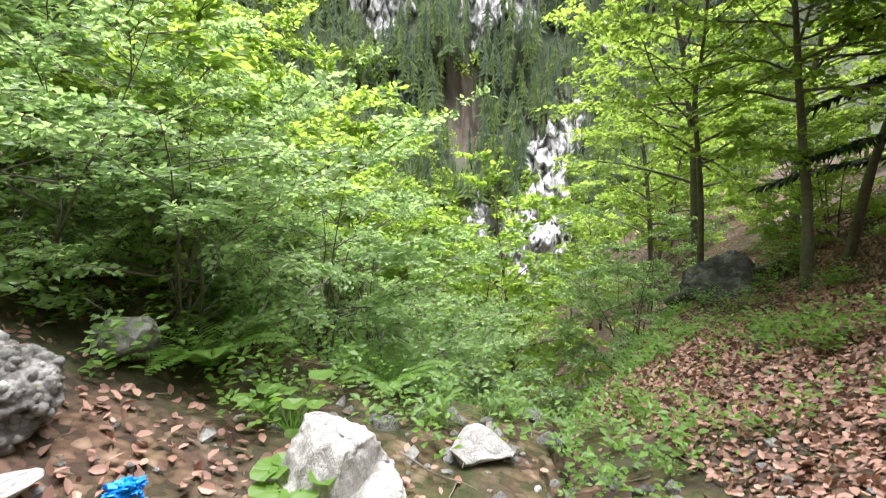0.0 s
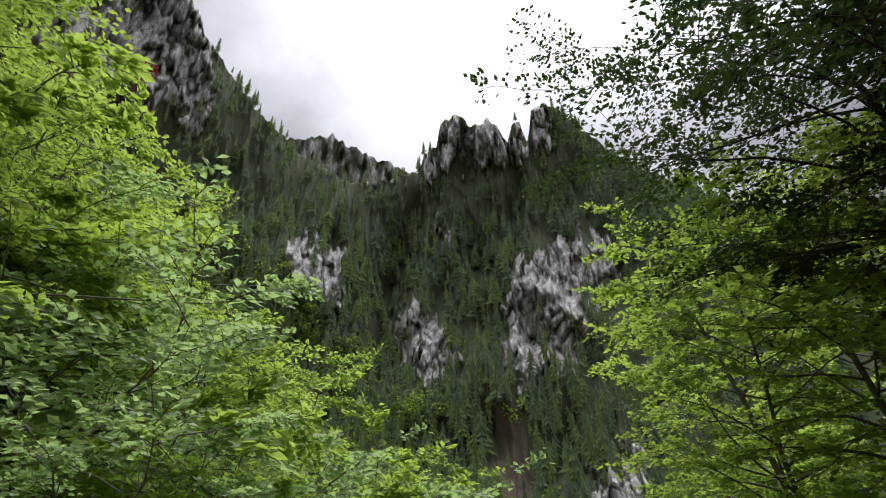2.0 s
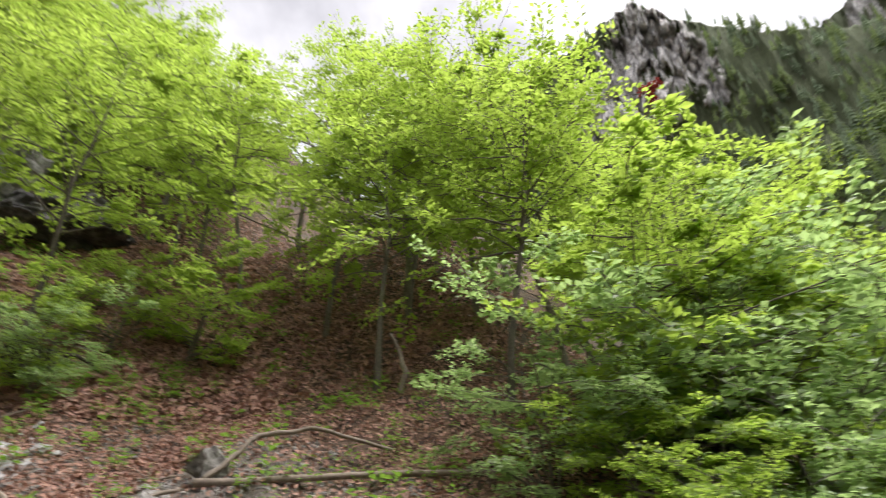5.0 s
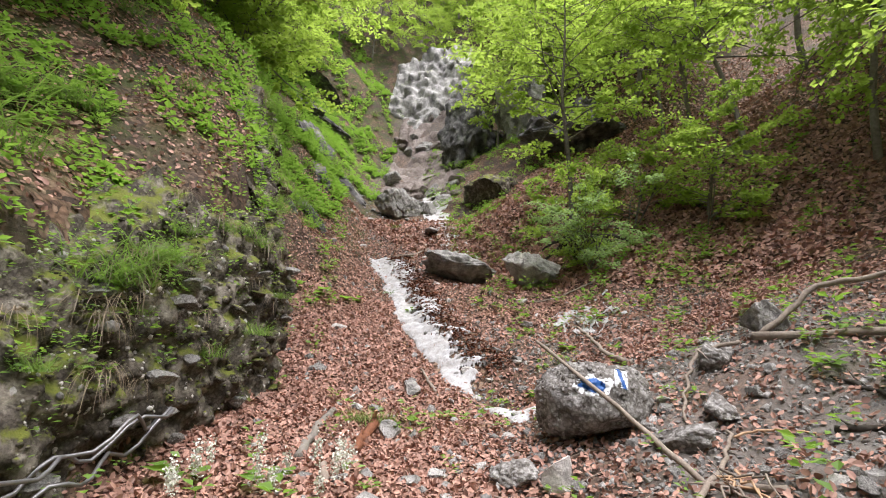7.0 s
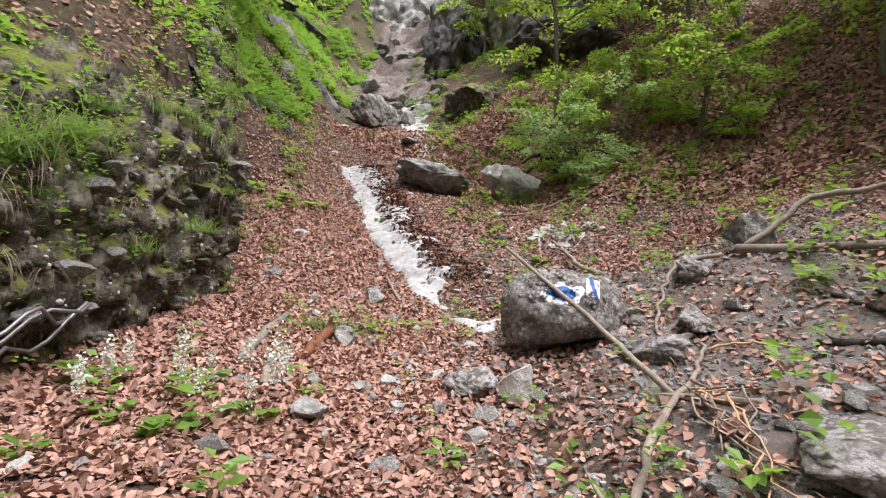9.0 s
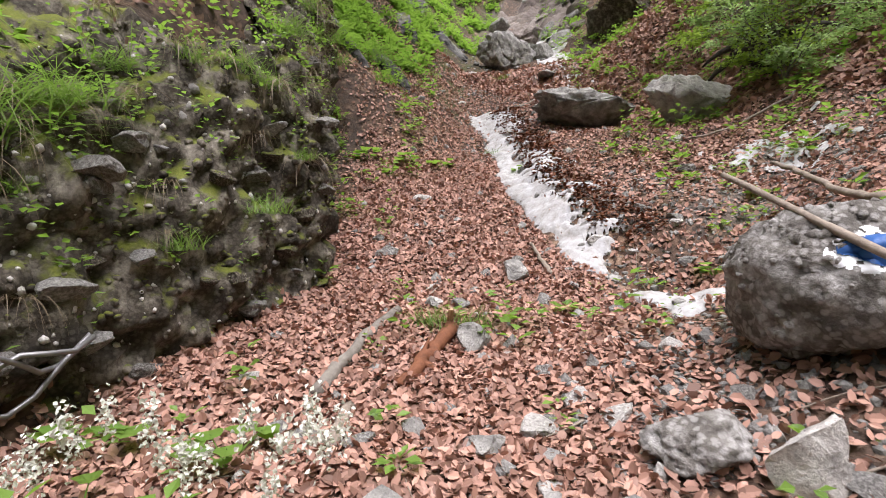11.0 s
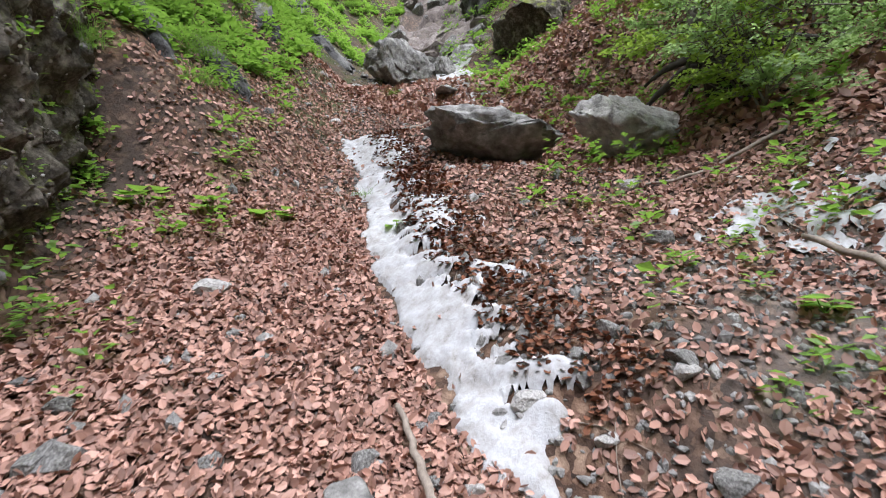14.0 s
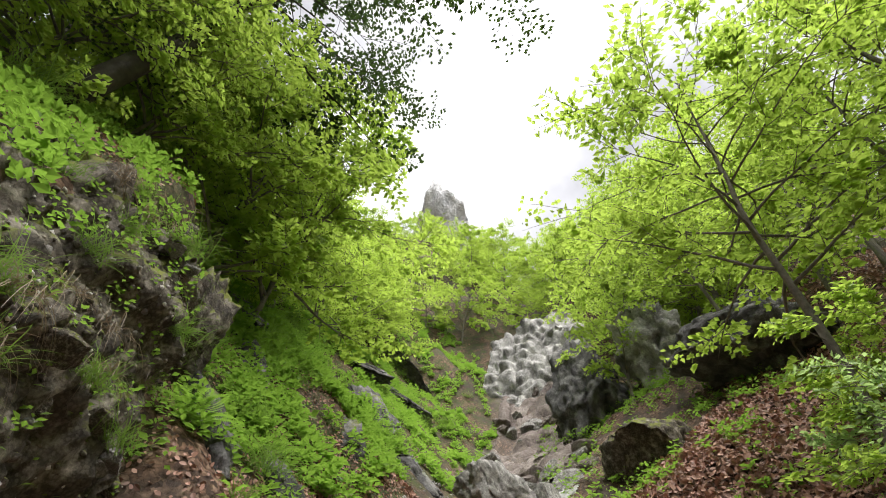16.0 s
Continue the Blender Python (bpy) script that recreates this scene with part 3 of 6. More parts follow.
def build_mountain():
    na, nv = 820, 340
    az1 = np.concatenate([np.linspace(95, 62, 40, endpoint=False), np.linspace(62, -30, na - 70), np.linspace(-31, -70, 30)])
    v = np.linspace(0, 1, nv)
    az, vv = np.meshgrid(az1, v, indexing="ij")
    top = skyline(az, CREST) + 0.25 * fbm(az, az * 0, 1.1, 3, 0.5)
    el = -34 + (top + 34) * vv
    r, rock, scree = mountain_grid(az, el)
    # limestone breaks into upright blocks with clefts between them
    for i, j in zip(*np.nonzero(rock > 0.3)):
        q = Vector((az[i, j] * 0.62, el[i, j] * 0.30, 0.05 * el[i, j]))
        q += noise.noise_vector(q * 1.7) * 0.35
        dist, spots = noise.voronoi(q)
        fine = noise.fractal(q * 4.5, 0.8, 2.1, 4)
        cleft = max(0.0, 0.16 - (dist[1] - dist[0])) / 0.16
        r[i, j] += r[i, j] * min(1.0, (rock[i, j] - 0.3) * 3) * (0.020 * math.sin(spots[0].x * 7 + spots[0].y * 5) + 0.022 * cleft - 0.010 * fine - 0.012)
    p = polar(az, el, r)
    # back side
    back = polar(az1, top[:, -1] - 14, r[:, -1] * 1.35)
    p = np.concatenate([p, back[:, None, :]], 1)
    nv += 1
    i, j = np.meshgrid(np.arange(na - 1), np.arange(nv - 1), indexing="ij")
    q = np.stack([i * nv + j, i * nv + j + 1, (i + 1) * nv + j + 1, (i + 1) * nv + j], -1).reshape(-1, 4)[:, ::-1]
    me = mesh_of("mountain", p, q, M_MOUNTAIN)
    for name, values in (("rock", rock), ("scree", scree)):
        a = me.attributes.new(name, "FLOAT", "POINT")
        a.data.foreach_set("value", np.concatenate([values, values[:, -1:]], 1).ravel().astype(np.float32))
    tagged(new("mountain", me), "steep wooded mountainside with grey limestone towers and cliffs", "mountain", kind="structure")


build_mountain()


def build_far_ridge():
    na, nv = 160, 24
    az1 = np.linspace(40, 0, na)
    az, vv = np.meshgrid(az1, np.linspace(0, 1, nv), indexing="ij")
    table = [(40, 34), (30, 38), (24, 39.7), (22.2, 40.2), (20.5, 40.4), (18.3, 39.6), (16.5, 39.3), (14.2, 38.7), (11.8, 38.2), (6, 36), (0, 30)]
    top = skyline(az, table) + 0.25 * fbm(az, az * 0, 0.8, 3, 1.5)
    el = 20 + (top - 20) * vv
    p = polar(az, el, 300 + 60 * vv + 9 * fbm(az * 2, el, 1.5, 3, 0.7))
    i, j = np.meshgrid(np.arange(na - 1), np.arange(nv - 1), indexing="ij")
    q = np.stack([i * nv + j, (i + 1) * nv + j, (i + 1) * nv + j + 1, i * nv + j + 1], -1).reshape(-1, 4)
    me = mesh_of("far_ridge", p, q, M_MOUNTAIN)
    a = me.attributes.new("rock", "FLOAT", "POINT")
    a.data.foreach_set("value", np.clip(0.55 + 0.5 * fbm(az * 2, el * 2, 2.5, 3, 4.4), 0, 1).ravel().astype(np.float32))
    tagged(new("far_ridge", me), "distant hazy limestone ridge behind the forest", "ridge", kind="structure")


build_far_ridge()


def conifer(bag, rng, p, h, w, tiers=7, points=6):
    """A slender mountain conifer of ragged tiers, bare at its foot."""
    lean = rng.normal(size=2) * 0.03
    for k in range(tiers):
        f = k / tiers
        z0 = h * (0.16 + 0.76 * f)
        r = w * (1 - f) ** 0.8 * rng.uniform(0.7, 1.2)
        m = points * 2
        a = np.linspace(0, 2 * math.pi, m, endpoint=False) + rng.uniform(0, 6)
        tip = np.arange(m) % 2 == 0
        rad = np.where(tip, r * rng.uniform(0.6, 1.3, m), r * 0.3)
        ring = np.stack([np.cos(a) * rad + lean[0] * z0, np.sin(a) * rad + lean[1] * z0, np.where(tip, z0 - 0.03 * h * rng.uniform(0.2, 1.6, m), z0 + 0.03 * h)], -1)
        apex = np.array([[lean[0] * z0, lean[1] * z0, z0 + h * 0.14]])
        bag.add(np.concatenate([ring, apex]) + p, None, [(i, (i + 1) % m, m) for i in range(m)])


def build_conifers():
    rng = np.random.default_rng(3)
    dark, light, trunks = Bag(), Bag(), Bag()
    n = 15000
    az = rng.uniform(-34, 66, n)
    top = skyline(az, CREST)
    el = rng.uniform(0, 1, n) * (top + 5) - 4.5
    r, rock, scree = mountain_grid(az, el)
    dense = fbm(az, el, 3.5, 3, 6.1)
    placed = 0
    for k in range(n):
        if placed >= 5200:
            break
        if rock[k] > 0.34 and rng.random() > 0.05 or scree[k] > 0.4 and rng.random() > 0.1 or dense[k] < -0.75:
            continue
        if el[k] > top[k] - 2.8 and -9 < az[k] < 6 and rng.random() > 0.25:
            continue
        h = rng.uniform(3.4, 9.0) * (0.72 if el[k] > 32 else 1.0) * (r[k] / 110) ** 0.5
        p = polar(az[k], el[k], r[k] * 0.988 - 0.6)
        p[2] -= 0.15 * h
        low = 1.0 if el[k] > 28 and az[k] < 16 else 0.62
        conifer(dark if rng.random() < low * (0.72 - 0.25 * dense[k]) else light, rng, p, h, h * rng.uniform(0.13, 0.22))
        if rng.random() < 0.3:
            tube(trunks, [p + (0, 0, -0.5), p + (rng.normal() * 0.2, 0, h * 0.75)], [0.13, 0.06], 4)
        placed += 1
    wood = tagged(new("conifer_wood", dark.mesh("conifer_wood", M_HAZY_CONIFER, False)), "dark green conifers covering the mountainside, lightened for haze", "trees", kind="stuff")
    part("trunks", trunks.mesh("trunks", M_BARK), wood, "pale bare conifer trunks")
    tagged(new("pine_wood", light.mesh("pine_wood", M_PINE, False)), "lighter green pines scattered among dark conifers", "trees", kind="stuff")


build_conifers()


def clump_crown(bag, rng, p, size, count, leaf):
    """A far broadleaf crown of leaf clumps with gaps."""
    lobes = rng.normal(size=(7, 3)) * np.array([0.42, 0.42, 0.34]) * size
    k = rng.integers(0, 7, count)
    off = rng.normal(size=(count, 3))
    off /= np.linalg.norm(off, axis=1, keepdims=True)
    c = p + lobes[k] + off * size * 0.36 * rng.uniform(0.5, 1.0, (count, 1))
    way = rng.normal(size=(count, 3)) + np.array([0, 0, -0.2])
    nor = rng.normal(size=(count, 3)) * 0.6 + np.array([0, 0, 1.0])
    leaves(bag, c, way, nor, leaf * rng.uniform(0.7, 1.3, count), leaf * 0.75, 0.15)


def build_far_broadleaf():
    rng = np.random.default_rng(8)
    bag = Bag()
    n = 9000
    az, el = rng.uniform(-36, 70, n), rng.uniform(-24, 33, n)
    limit = np.where(az > 2, 7 + 0.78 * (np.minimum(az, 34) - 2), 4.0) + 3.0 * fbm(az, el, 5.0, 3, 1.1)
    r, rock, scree = mountain_grid(az, el)
    placed = 0
    for k in range(n):
        if placed >= 1900:
            break
        if el[k] > limit[k] and rng.random() > 0.035 or rock[k] > 0.38 or scree[k] > 0.3:
            continue
        p = polar(az[k], el[k], r[k] - 1.8)
        clump_crown(bag, rng, p, rng.uniform(1.2, 2.5) * r[k] / 75, 78, 0.62)
        placed += 1
    tagged(new("broadleaf_wood", bag.mesh("broadleaf_wood", M_LEAF, False)), "light green broadleaf trees on the mountain's lower slope", "trees", kind="stuff")


build_far_broadleaf()


# ---- trees ----
def broadleaf(name, seed, height, reach, sprays, per_spray, leaf, lean=(0, 0), low=0.25, stems=1, trunk_r=0.09, mat=None, bark=None, droop=0.25):
    """A beech-like tree: tapered bent stems, limbs, twigs, and flat sprays of single leaves."""
    rng = np.random.default_rng(seed)
    wood, crown = Bag(), Bag()
    cs, ws, ns = [], [], []
    for k in range(stems):
        fan = rng.normal(size=2) * (0.28 if stems > 1 else 0.04)
        hh = height * rng.uniform(0.7, 1.0) if stems > 1 else height
        trunk = curve_line((rng.normal() * 0.12 * (stems > 1), rng.normal() * 0.12 * (stems > 1), -0.25), (lean[0] + fan[0], lean[1] + fan[1], 1.0), hh + 0.25, 14, rng, -0.15, 0.06)
        rad = trunk_r * (0.6 if stems > 1 else 1) * (1 - np.linspace(0, 1, 15) ** 0.9 * 0.9)
        tube(wood, trunk, rad, 8, 0.05, rng)
        limbs = max(6, sprays // (6 * stems))
        for b in range(limbs):
            f = low + (1 - low) * (b + rng.uniform(0, 0.9)) / limbs
            f = min(f, 0.98)
            base_i = f * 14
            i = int(base_i)
            start = trunk[i] + (trunk[min(i + 1, 14)] - trunk[i]) * (base_i - i)
            az = b * 2.4 + rng.uniform(-0.5, 0.5)
            length = reach * (0.45 + 0.75 * math.sin(math.pi * min(1, (f - low) / (1 - low) * 0.75 + 0.22))) * rng.uniform(0.65, 1.1)
            way = (math.cos(az), math.sin(az), rng.uniform(0.15, 0.75))
            limb = curve_line(start, way, length, 8, rng, droop, 0.11)
            r0 = max(0.008, trunk_r * (1 - f) * 0.42 + 0.006)
            tube(wood, limb, np.linspace(r0, 0.003, 9), 5)
            for m in range(6):
                g = rng.uniform(0.25, 1.0)
                j = min(7, int(g * 8))
                st = limb[j] + (limb[j + 1] - limb[j]) * (g * 8 - j if j < 7 else rng.random())
                main = limb[j + 1] - limb[j]
                side = np.cross(main, (0, 0, 1.0)) * (1 if m % 2 else -1)
                tw = main / np.linalg.norm(main) * 0.8 + side / (np.linalg.norm(side) + 1e-6) * rng.uniform(0.3, 1.1) + np.array([0, 0, rng.normal() * 0.15])
                tl = length * rng.uniform(0.22, 0.42)
                twig = curve_line(st, tw, tl, 4, rng, 0.2, 0.1)
                tube(wood, twig, np.linspace(0.007, 0.003, 5), 3)
                u = rng.uniform(0.05, 1.0, per_spray) * 4
                iu = np.minimum(u.astype(int), 3)
                c = twig[iu] + (twig[iu + 1] - twig[iu]) * (u - iu)[:, None]
                d = (twig[iu + 1] - twig[iu])
                d /= np.linalg.norm(d, axis=1, keepdims=True)
                sd = np.cross(d, np.array([0, 0, 1.0])) * rng.choice([-1, 1], per_spray)[:, None]
                w = d * 0.5 + sd + rng.normal(size=(per_spray, 3)) * 0.25
                c = c + sd * rng.uniform(0, tl * 0.2, per_spray)[:, None] + rng.normal(size=(per_spray, 3)) * 0.03
                cs.append(c)
                ws.append(w)
                out = (c - trunk[7]) * np.array([1, 1, 0.0])
                out /= np.linalg.norm(out, axis=1, keepdims=True) + 1e-6
                ns.append(np.array([0, 0, 0.9]) + out * 0.55 + rng.normal(size=(per_spray, 3)) * 0.5)
    cs, ws, ns = np.concatenate(cs), np.concatenate(ws), np.concatenate(ns)
    leaves(crown, cs, ws, ns, leaf * rng.uniform(0.65, 1.25, len(cs)), leaf * 0.68, 0.16)
    thing = new(name)
    part("trunk", wood.mesh("trunk", bark or M_BARK), thing, "bent grey-brown trunk with thin limbs")
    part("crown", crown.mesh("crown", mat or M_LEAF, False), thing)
    return thing


def spruce(name, seed, height, reach, low=0.1):
    """A dark conifer with drooping, needle-covered boughs."""
    rng = np.random.default_rng(seed)
    wood, crown = Bag(), Bag()
    trunk = curve_line((0, 0, -0.3), (0.02, 0, 1), height, 16, rng, 0, 0.015)
    tube(wood, trunk, np.linspace(0.19, 0.02, 17), 9, 0.05, rng)
    for k in range(70):
        f = low + (0.98 - low) * k / 70
        st = trunk[0] + (trunk[-1] - trunk[0]) * f
        az = k * 2.4 + rng.normal() * 0.2
        ln = reach * (1 - f) ** 0.7 * rng.uniform(0.7, 1.1) + 0.2
        b = curve_line(st, (math.cos(az), math.sin(az), -0.05), ln, 6, rng, 0.35, 0.05)
        tube(wood, b, np.linspace(0.022, 0.004, 7), 4)
        n = int(520 * ln / reach) + 110
        u = rng.uniform(0.12, 1, n) * 6
        i = np.minimum(u.astype(int), 5)
        c = b[i] + (b[i + 1] - b[i]) * (u - i)[:, None]
        d = b[i + 1] - b[i]
        d /= np.linalg.norm(d, axis=1, keepdims=True)
        sd = np.cross(d, (0, 0, 1.0)) * rng.choice([-1, 1], n)[:, None]
        leaves(crown, c, d * 0.6 + sd * 0.9 + rng.normal(size=(n, 3)) * 0.25 + np.array([0, 0, -0.35]), np.array([0, 0, 1.0]) + rng.normal(size=(n, 3)) * 0.3, rng.uniform(0.08, 0.28, n), 0.042, 0.1)
    thing = new(name)
    part("trunk", wood.mesh("trunk", M_DARKBARK), thing, "straight dark trunk")
    part("crown", crown.mesh("crown", M_NEEDLE, False), thing)
    return thing


# how high the crowns stand over the valley, by bearing from the start of the walk
CROWNS = [(62, 62), (53, 52), (49, 38), (44, 33), (24, 25), (21, 19), (14, 14), (9, 9), (5, 2), (0, -6), (-6, -14), (-13, -10), (-17, 10), (-21, 27), (-30, 30), (-34, 60)]


def crown_scale(x, y, z, height, reach, size):
    """A smaller growth where the crown would stand above the valley's tree line."""
    dx, dy = x - EYE0[0], y - EYE0[1]
    far = math.hypot(dx, dy)
    az = math.degrees(math.atan2(-dx, dy))
    if not -34 < az < 62:
        return size
    slack = min(8.0, math.degrees(reach * 0.5 / far))
    top = float(skyline(az - slack, CROWNS))
    room = EYE0[2] + far * math.tan(radians(top)) - z
    return min(size, room / height)


def plant_out(model, spots, label, category="tree", group="", sink=0.0, height=0.0, reach=2.0):
    """The model at the first spot, copies at the others: x, y, turn, scale."""
    if height:
        spots = [(x, y, turn, crown_scale(x, y, on_ground(x, y), height, reach, size)) for x, y, turn, size in spots]
        spots = [p for p in spots if p[3] > 0.3]
    for k, (x, y, turn, size) in enumerate(spots):
        m = pose(x, y, on_ground(x, y) - sink, 0, 0, turn) @ Matrix.Scale(size, 4)
        if k == 0:
            ob = model
            ob.matrix_basis = m
        else:
            ob = copy_thing(model, pose(0, 0, 0))
            ob.matrix_basis = m
        tagged(ob, label, category, group)


SAPLING = [(-2.6, 3.2, 20, 0.62), (-1.6, 4.6, 260, 0.8), (-4.4, 3.4, 80, 1.1), (-0.6, 6.2, 200, 1.0), (-4.9, 1.3, 310, 0.6), (-3.0, 5.6, 10, 1.15), (-1.2, 8.0, 120, 1.1), (-5.2, 3.6, 220, 1.0),
           (-0.2, 10.5, 300, 1.2), (-9.3, -4.9, 60, 0.55), (-2.2, 2.6, 45, 0.5), (-3.9, 4.9, 190, 1.1), (-2.3, 6.6, 75, 1.1), (0.1, 8.4, 15, 1.0), (-5.2, 4.6, 330, 1.1), (-0.9, 4.3, 100, 0.8), (-1.9, 9.8, 160, 1.2), (-0.3, 12.6, 90, 1.2), (1.6, 9.2, 270, 0.8), (3.0, 8.6, 200, 0.8), (3.9, 9.6, 20, 0.9), (-2.0, 2.3, 70, 0.5), (-1.4, 3.1, 200, 0.5), (-2.7, 2.0, 330, 0.5), (-1.0, 3.7, 20, 0.55)]
plant_out(broadleaf("beech_sapling", 11, 3.6, 1.8, 190, 32, 0.095, stems=4, low=0.08, trunk_r=0.045, mat=M_LEAF_SHEEN, bark=M_BARK), SAPLING, "bushy multi-stemmed young beech with green leaves paled for sky sheen", "sapling", "saplings on the bank", height=3.8, reach=1.8)
BRIGHT = [(-9.8, -5.1, 10, 0.6), (-10.8, -3.2, 75, 0.75), (-10.9, -4.7, 130, 0.7), (-12.4, -5.9, 200, 0.6), (-3.5, 1.5, 40, 0.36), (-3.0, 1.2, 150, 0.34), (-4.2, 1.9, 250, 0.45), (-3.2, 3.2, 50, 0.65), (-2.7, 4.0, 160, 0.7),
          (-4.6, 4.4, 220, 1.1), (-3.3, 4.6, 340, 1.0), (-5.2, 3.3, 120, 1.05), (-2.0, 5.4, 80, 0.95), (-6.0, 3.4, 10, 1.2), (6.6, 8.2, 200, 0.8), (8.0, 7.2, 20, 0.9), (7.4, 10.2, 100, 1.0), (9.2, 7.0, 250, 0.9)]
plant_out(broadleaf("leafy_sapling", 13, 3.4, 1.6, 170, 34, 0.10, stems=5, low=0.05, trunk_r=0.04, mat=M_LEAF), BRIGHT, "bright green leafy sapling with several thin stems", "sapling", "leafy saplings", height=3.6, reach=1.6)
YOUNG = [(-6.2, 4.6, 0, 1.0), (-7.4, 2.0, 100, 0.95), (-8.6, 0.2, 200, 0.95), (-4.6, 7.6, 300, 1.0), (-6.6, 8.2, 150, 1.05), (-9.2, 4.6, 250, 1.0), (-3.2, 10.6, 20, 1.0), (-11.2, 1.2, 130, 1.0), (-12.4, -2.6, 330, 1.0),
         (-15.6, -8.4, 20, 0.9), (-15.2, -5.2, 240, 1.0), (-17.6, -11.4, 110, 0.9), (-8.0, 3.4, 275, 1.0), (-10.2, 2.6, 15, 1.05), (-10.7, -5.9, 60, 1.0), (4.3, 5.6, 140, 1.0), (3.9, 7.4, 260, 0.9), (5.4, 6.4, 30, 1.1), (-11.6, -0.6, 85, 1.0), (-13.8, -4.0, 35, 1.0), (-16.8, -6.6, 170, 1.0), (-8.4, 6.4, 45, 1.1), (-5.0, 9.6, 215, 1.1)]
plant_out(broadleaf("young_beech", 23, 6.8, 2.3, 200, 32, 0.115, low=0.38, trunk_r=0.075), YOUNG, "slender young beech with fresh bright green leaves", "tree", "young beeches on the slope", height=7.0, reach=2.3)
TALL = [(5.2, 10.4, 0, 1.0), (-13.4, 4.6, 90, 1.0), (-6.0, 13.4, 180, 0.95), (-16.2, -1.6, 270, 0.9), (-1.6, 15.2, 30, 0.9), (-10.4, 10.4, 210, 1.0), (8.6, 12.0, 120, 1.0), (-19.6, -5.6, 60, 1.0), (-21.4, -10.4, 150, 1.0), (11.6, 8.6, 240, 1.0), (6.4, 15.6, 330, 0.95), (-18.4, 0.6, 200, 1.0), (-15.4, 2.4, 20, 1.0), (-8.2, 16.4, 60, 1.0), (-13.2, 8.4, 310, 1.05), (-4.0, 17.6, 250, 0.95), (-12.4, 1.4, 75, 1.0)] + [(*gully(s, d), 70 * s, 1.05) for s, d in ((16.5, 9.0), (19.5, 8.0), (22.5, 8.0))]
plant_out(broadleaf("tall_beech", 37, 9.6, 2.9, 220, 36, 0.13, low=0.25, trunk_r=0.11), TALL, "tall beech with layered bright green foliage", "tree", "tall beeches", height=10.0, reach=2.9)
plant_out(spruce("spruce", 5, 13.0, 3.0, 0.06), [(6.9, 5.6, 0, 1.0), (8.8, 4.6, 120, 1.1), (9.8, 8.8, 200, 0.9)], "dark shady spruce with drooping boughs", "tree", "spruces on the bank")
# These crowns take the darkened leaf colour to read as silhouettes.
plant_out(broadleaf("overhanging_beech", 51, 10.5, 4.3, 300, 80, 0.10, lean=(-0.10, -0.02), low=0.35, trunk_r=0.14, mat=M_LEAF_SHADE, bark=M_DARKBARK), [(4.75, 3.9, 40, 0.95), (-2.5, -9.0, -30, 1.35), (5.7, 4.5, 200, 0.9)] + [(*gully(s, d), turn, size) for s, d, turn, size in ((4.6, -5.0, 100, 0.62),)], "old beech that hangs over the gully, leaves coloured as in shade", "tree", "overhanging beeches")


LEFT_BANK = [(-3.6, -12.6, 30, 0.8), (-5.2, -14.2, 200, 0.85), (-2.0, -12.0, 120, 0.85), (-6.6, -15.6, 300, 0.8), (-4.0, -15.6, 80, 1.0), (-8.2, -17.2, 160, 0.85), (-1.2, -14.0, 240, 1.0), (-6.0, -18.2, 10, 1.05), (-9.8, -19.4, 100, 0.9), (-2.6, -17.2, 330, 1.1),
             (-0.2, -11.0, 60, 0.9), (-11.4, -21.4, 190, 0.9), (-8.4, -21.2, 280, 1.1), (-13.2, -23.6, 20, 1.0), (-4.4, -12.0, 145, 1.2), (-3.0, -11.2, 260, 1.15), (-5.8, -13.2, 55, 1.15), (-0.8, -7.8, 20, 0.75), (0.6, -6.2, 140, 0.75), (-1.9, -9.4, 230, 0.8)] + [(*gully(s, d), 90 * s, 0.8) for s, d in ((6.2, -5.2), (9.6, -5.0), (7.9, -5.6))]
plant_out(broadleaf("bank_beech", 71, 6.2, 2.4, 190, 48, 0.12, low=0.10, stems=2, trunk_r=0.08), LEFT_BANK, "leaning young beech on the steep green bank", "tree", "beeches on the steep bank")


def scatter_mid():
    """Beeches down the gorge and up the sides of the upper gully."""
    rng = np.random.default_rng(77)
    down, up = [], []
    for k in range(62):
        y = rng.uniform(10, 42)
        x = 3.0 + 0.05 * y - rng.uniform(1.5, 4.0 + 0.55 * y)
        down.append((x, y, rng.uniform(0, 360), rng.uniform(0.75, 1.1)))
    for k in range(8):
        y = rng.uniform(14, 34)
        down.append((4 + rng.uniform(3, 12), y, rng.uniform(0, 360), rng.uniform(0.7, 1.0)))
    for k in range(56):
        s = rng.uniform(19, 48)
        side = -1 if k % 2 else 1
        d = side * rng.uniform(3.4 if side > 0 else 4.2, 15)
        x, y = gully(s, d)
        up.append((x, y, rng.uniform(0, 360), rng.uniform(0.6, 0.95)))
    for s, d, size in ((31, -3.5, 0.9), (33, 3, 0.9), (35, -1, 0.95), (38, 2, 1.0), (37, -5, 1.0), (34.5, 5, 0.9), (31.5, 5.5, 0.8), (41, 0, 1.1), (33, -6.5, 0.9), (36, 1.5, 0.9), (32.5, 0.5, 0.7), (43, -3, 1.1), (29.5, -5.5, 0.7), (45, 3, 1.1)):
        x, y = gully(s, d)
        up.append((x, y, s * 53 % 360, size))
    return down, up


DOWN, UP = scatter_mid()
plant_out(broadleaf("gorge_beech", 61, 7.5, 2.9, 170, 40, 0.17, low=0.12, trunk_r=0.10), DOWN, "light green beech on the side of the gorge", "tree", "beeches down the gorge", height=7.8, reach=2.9)
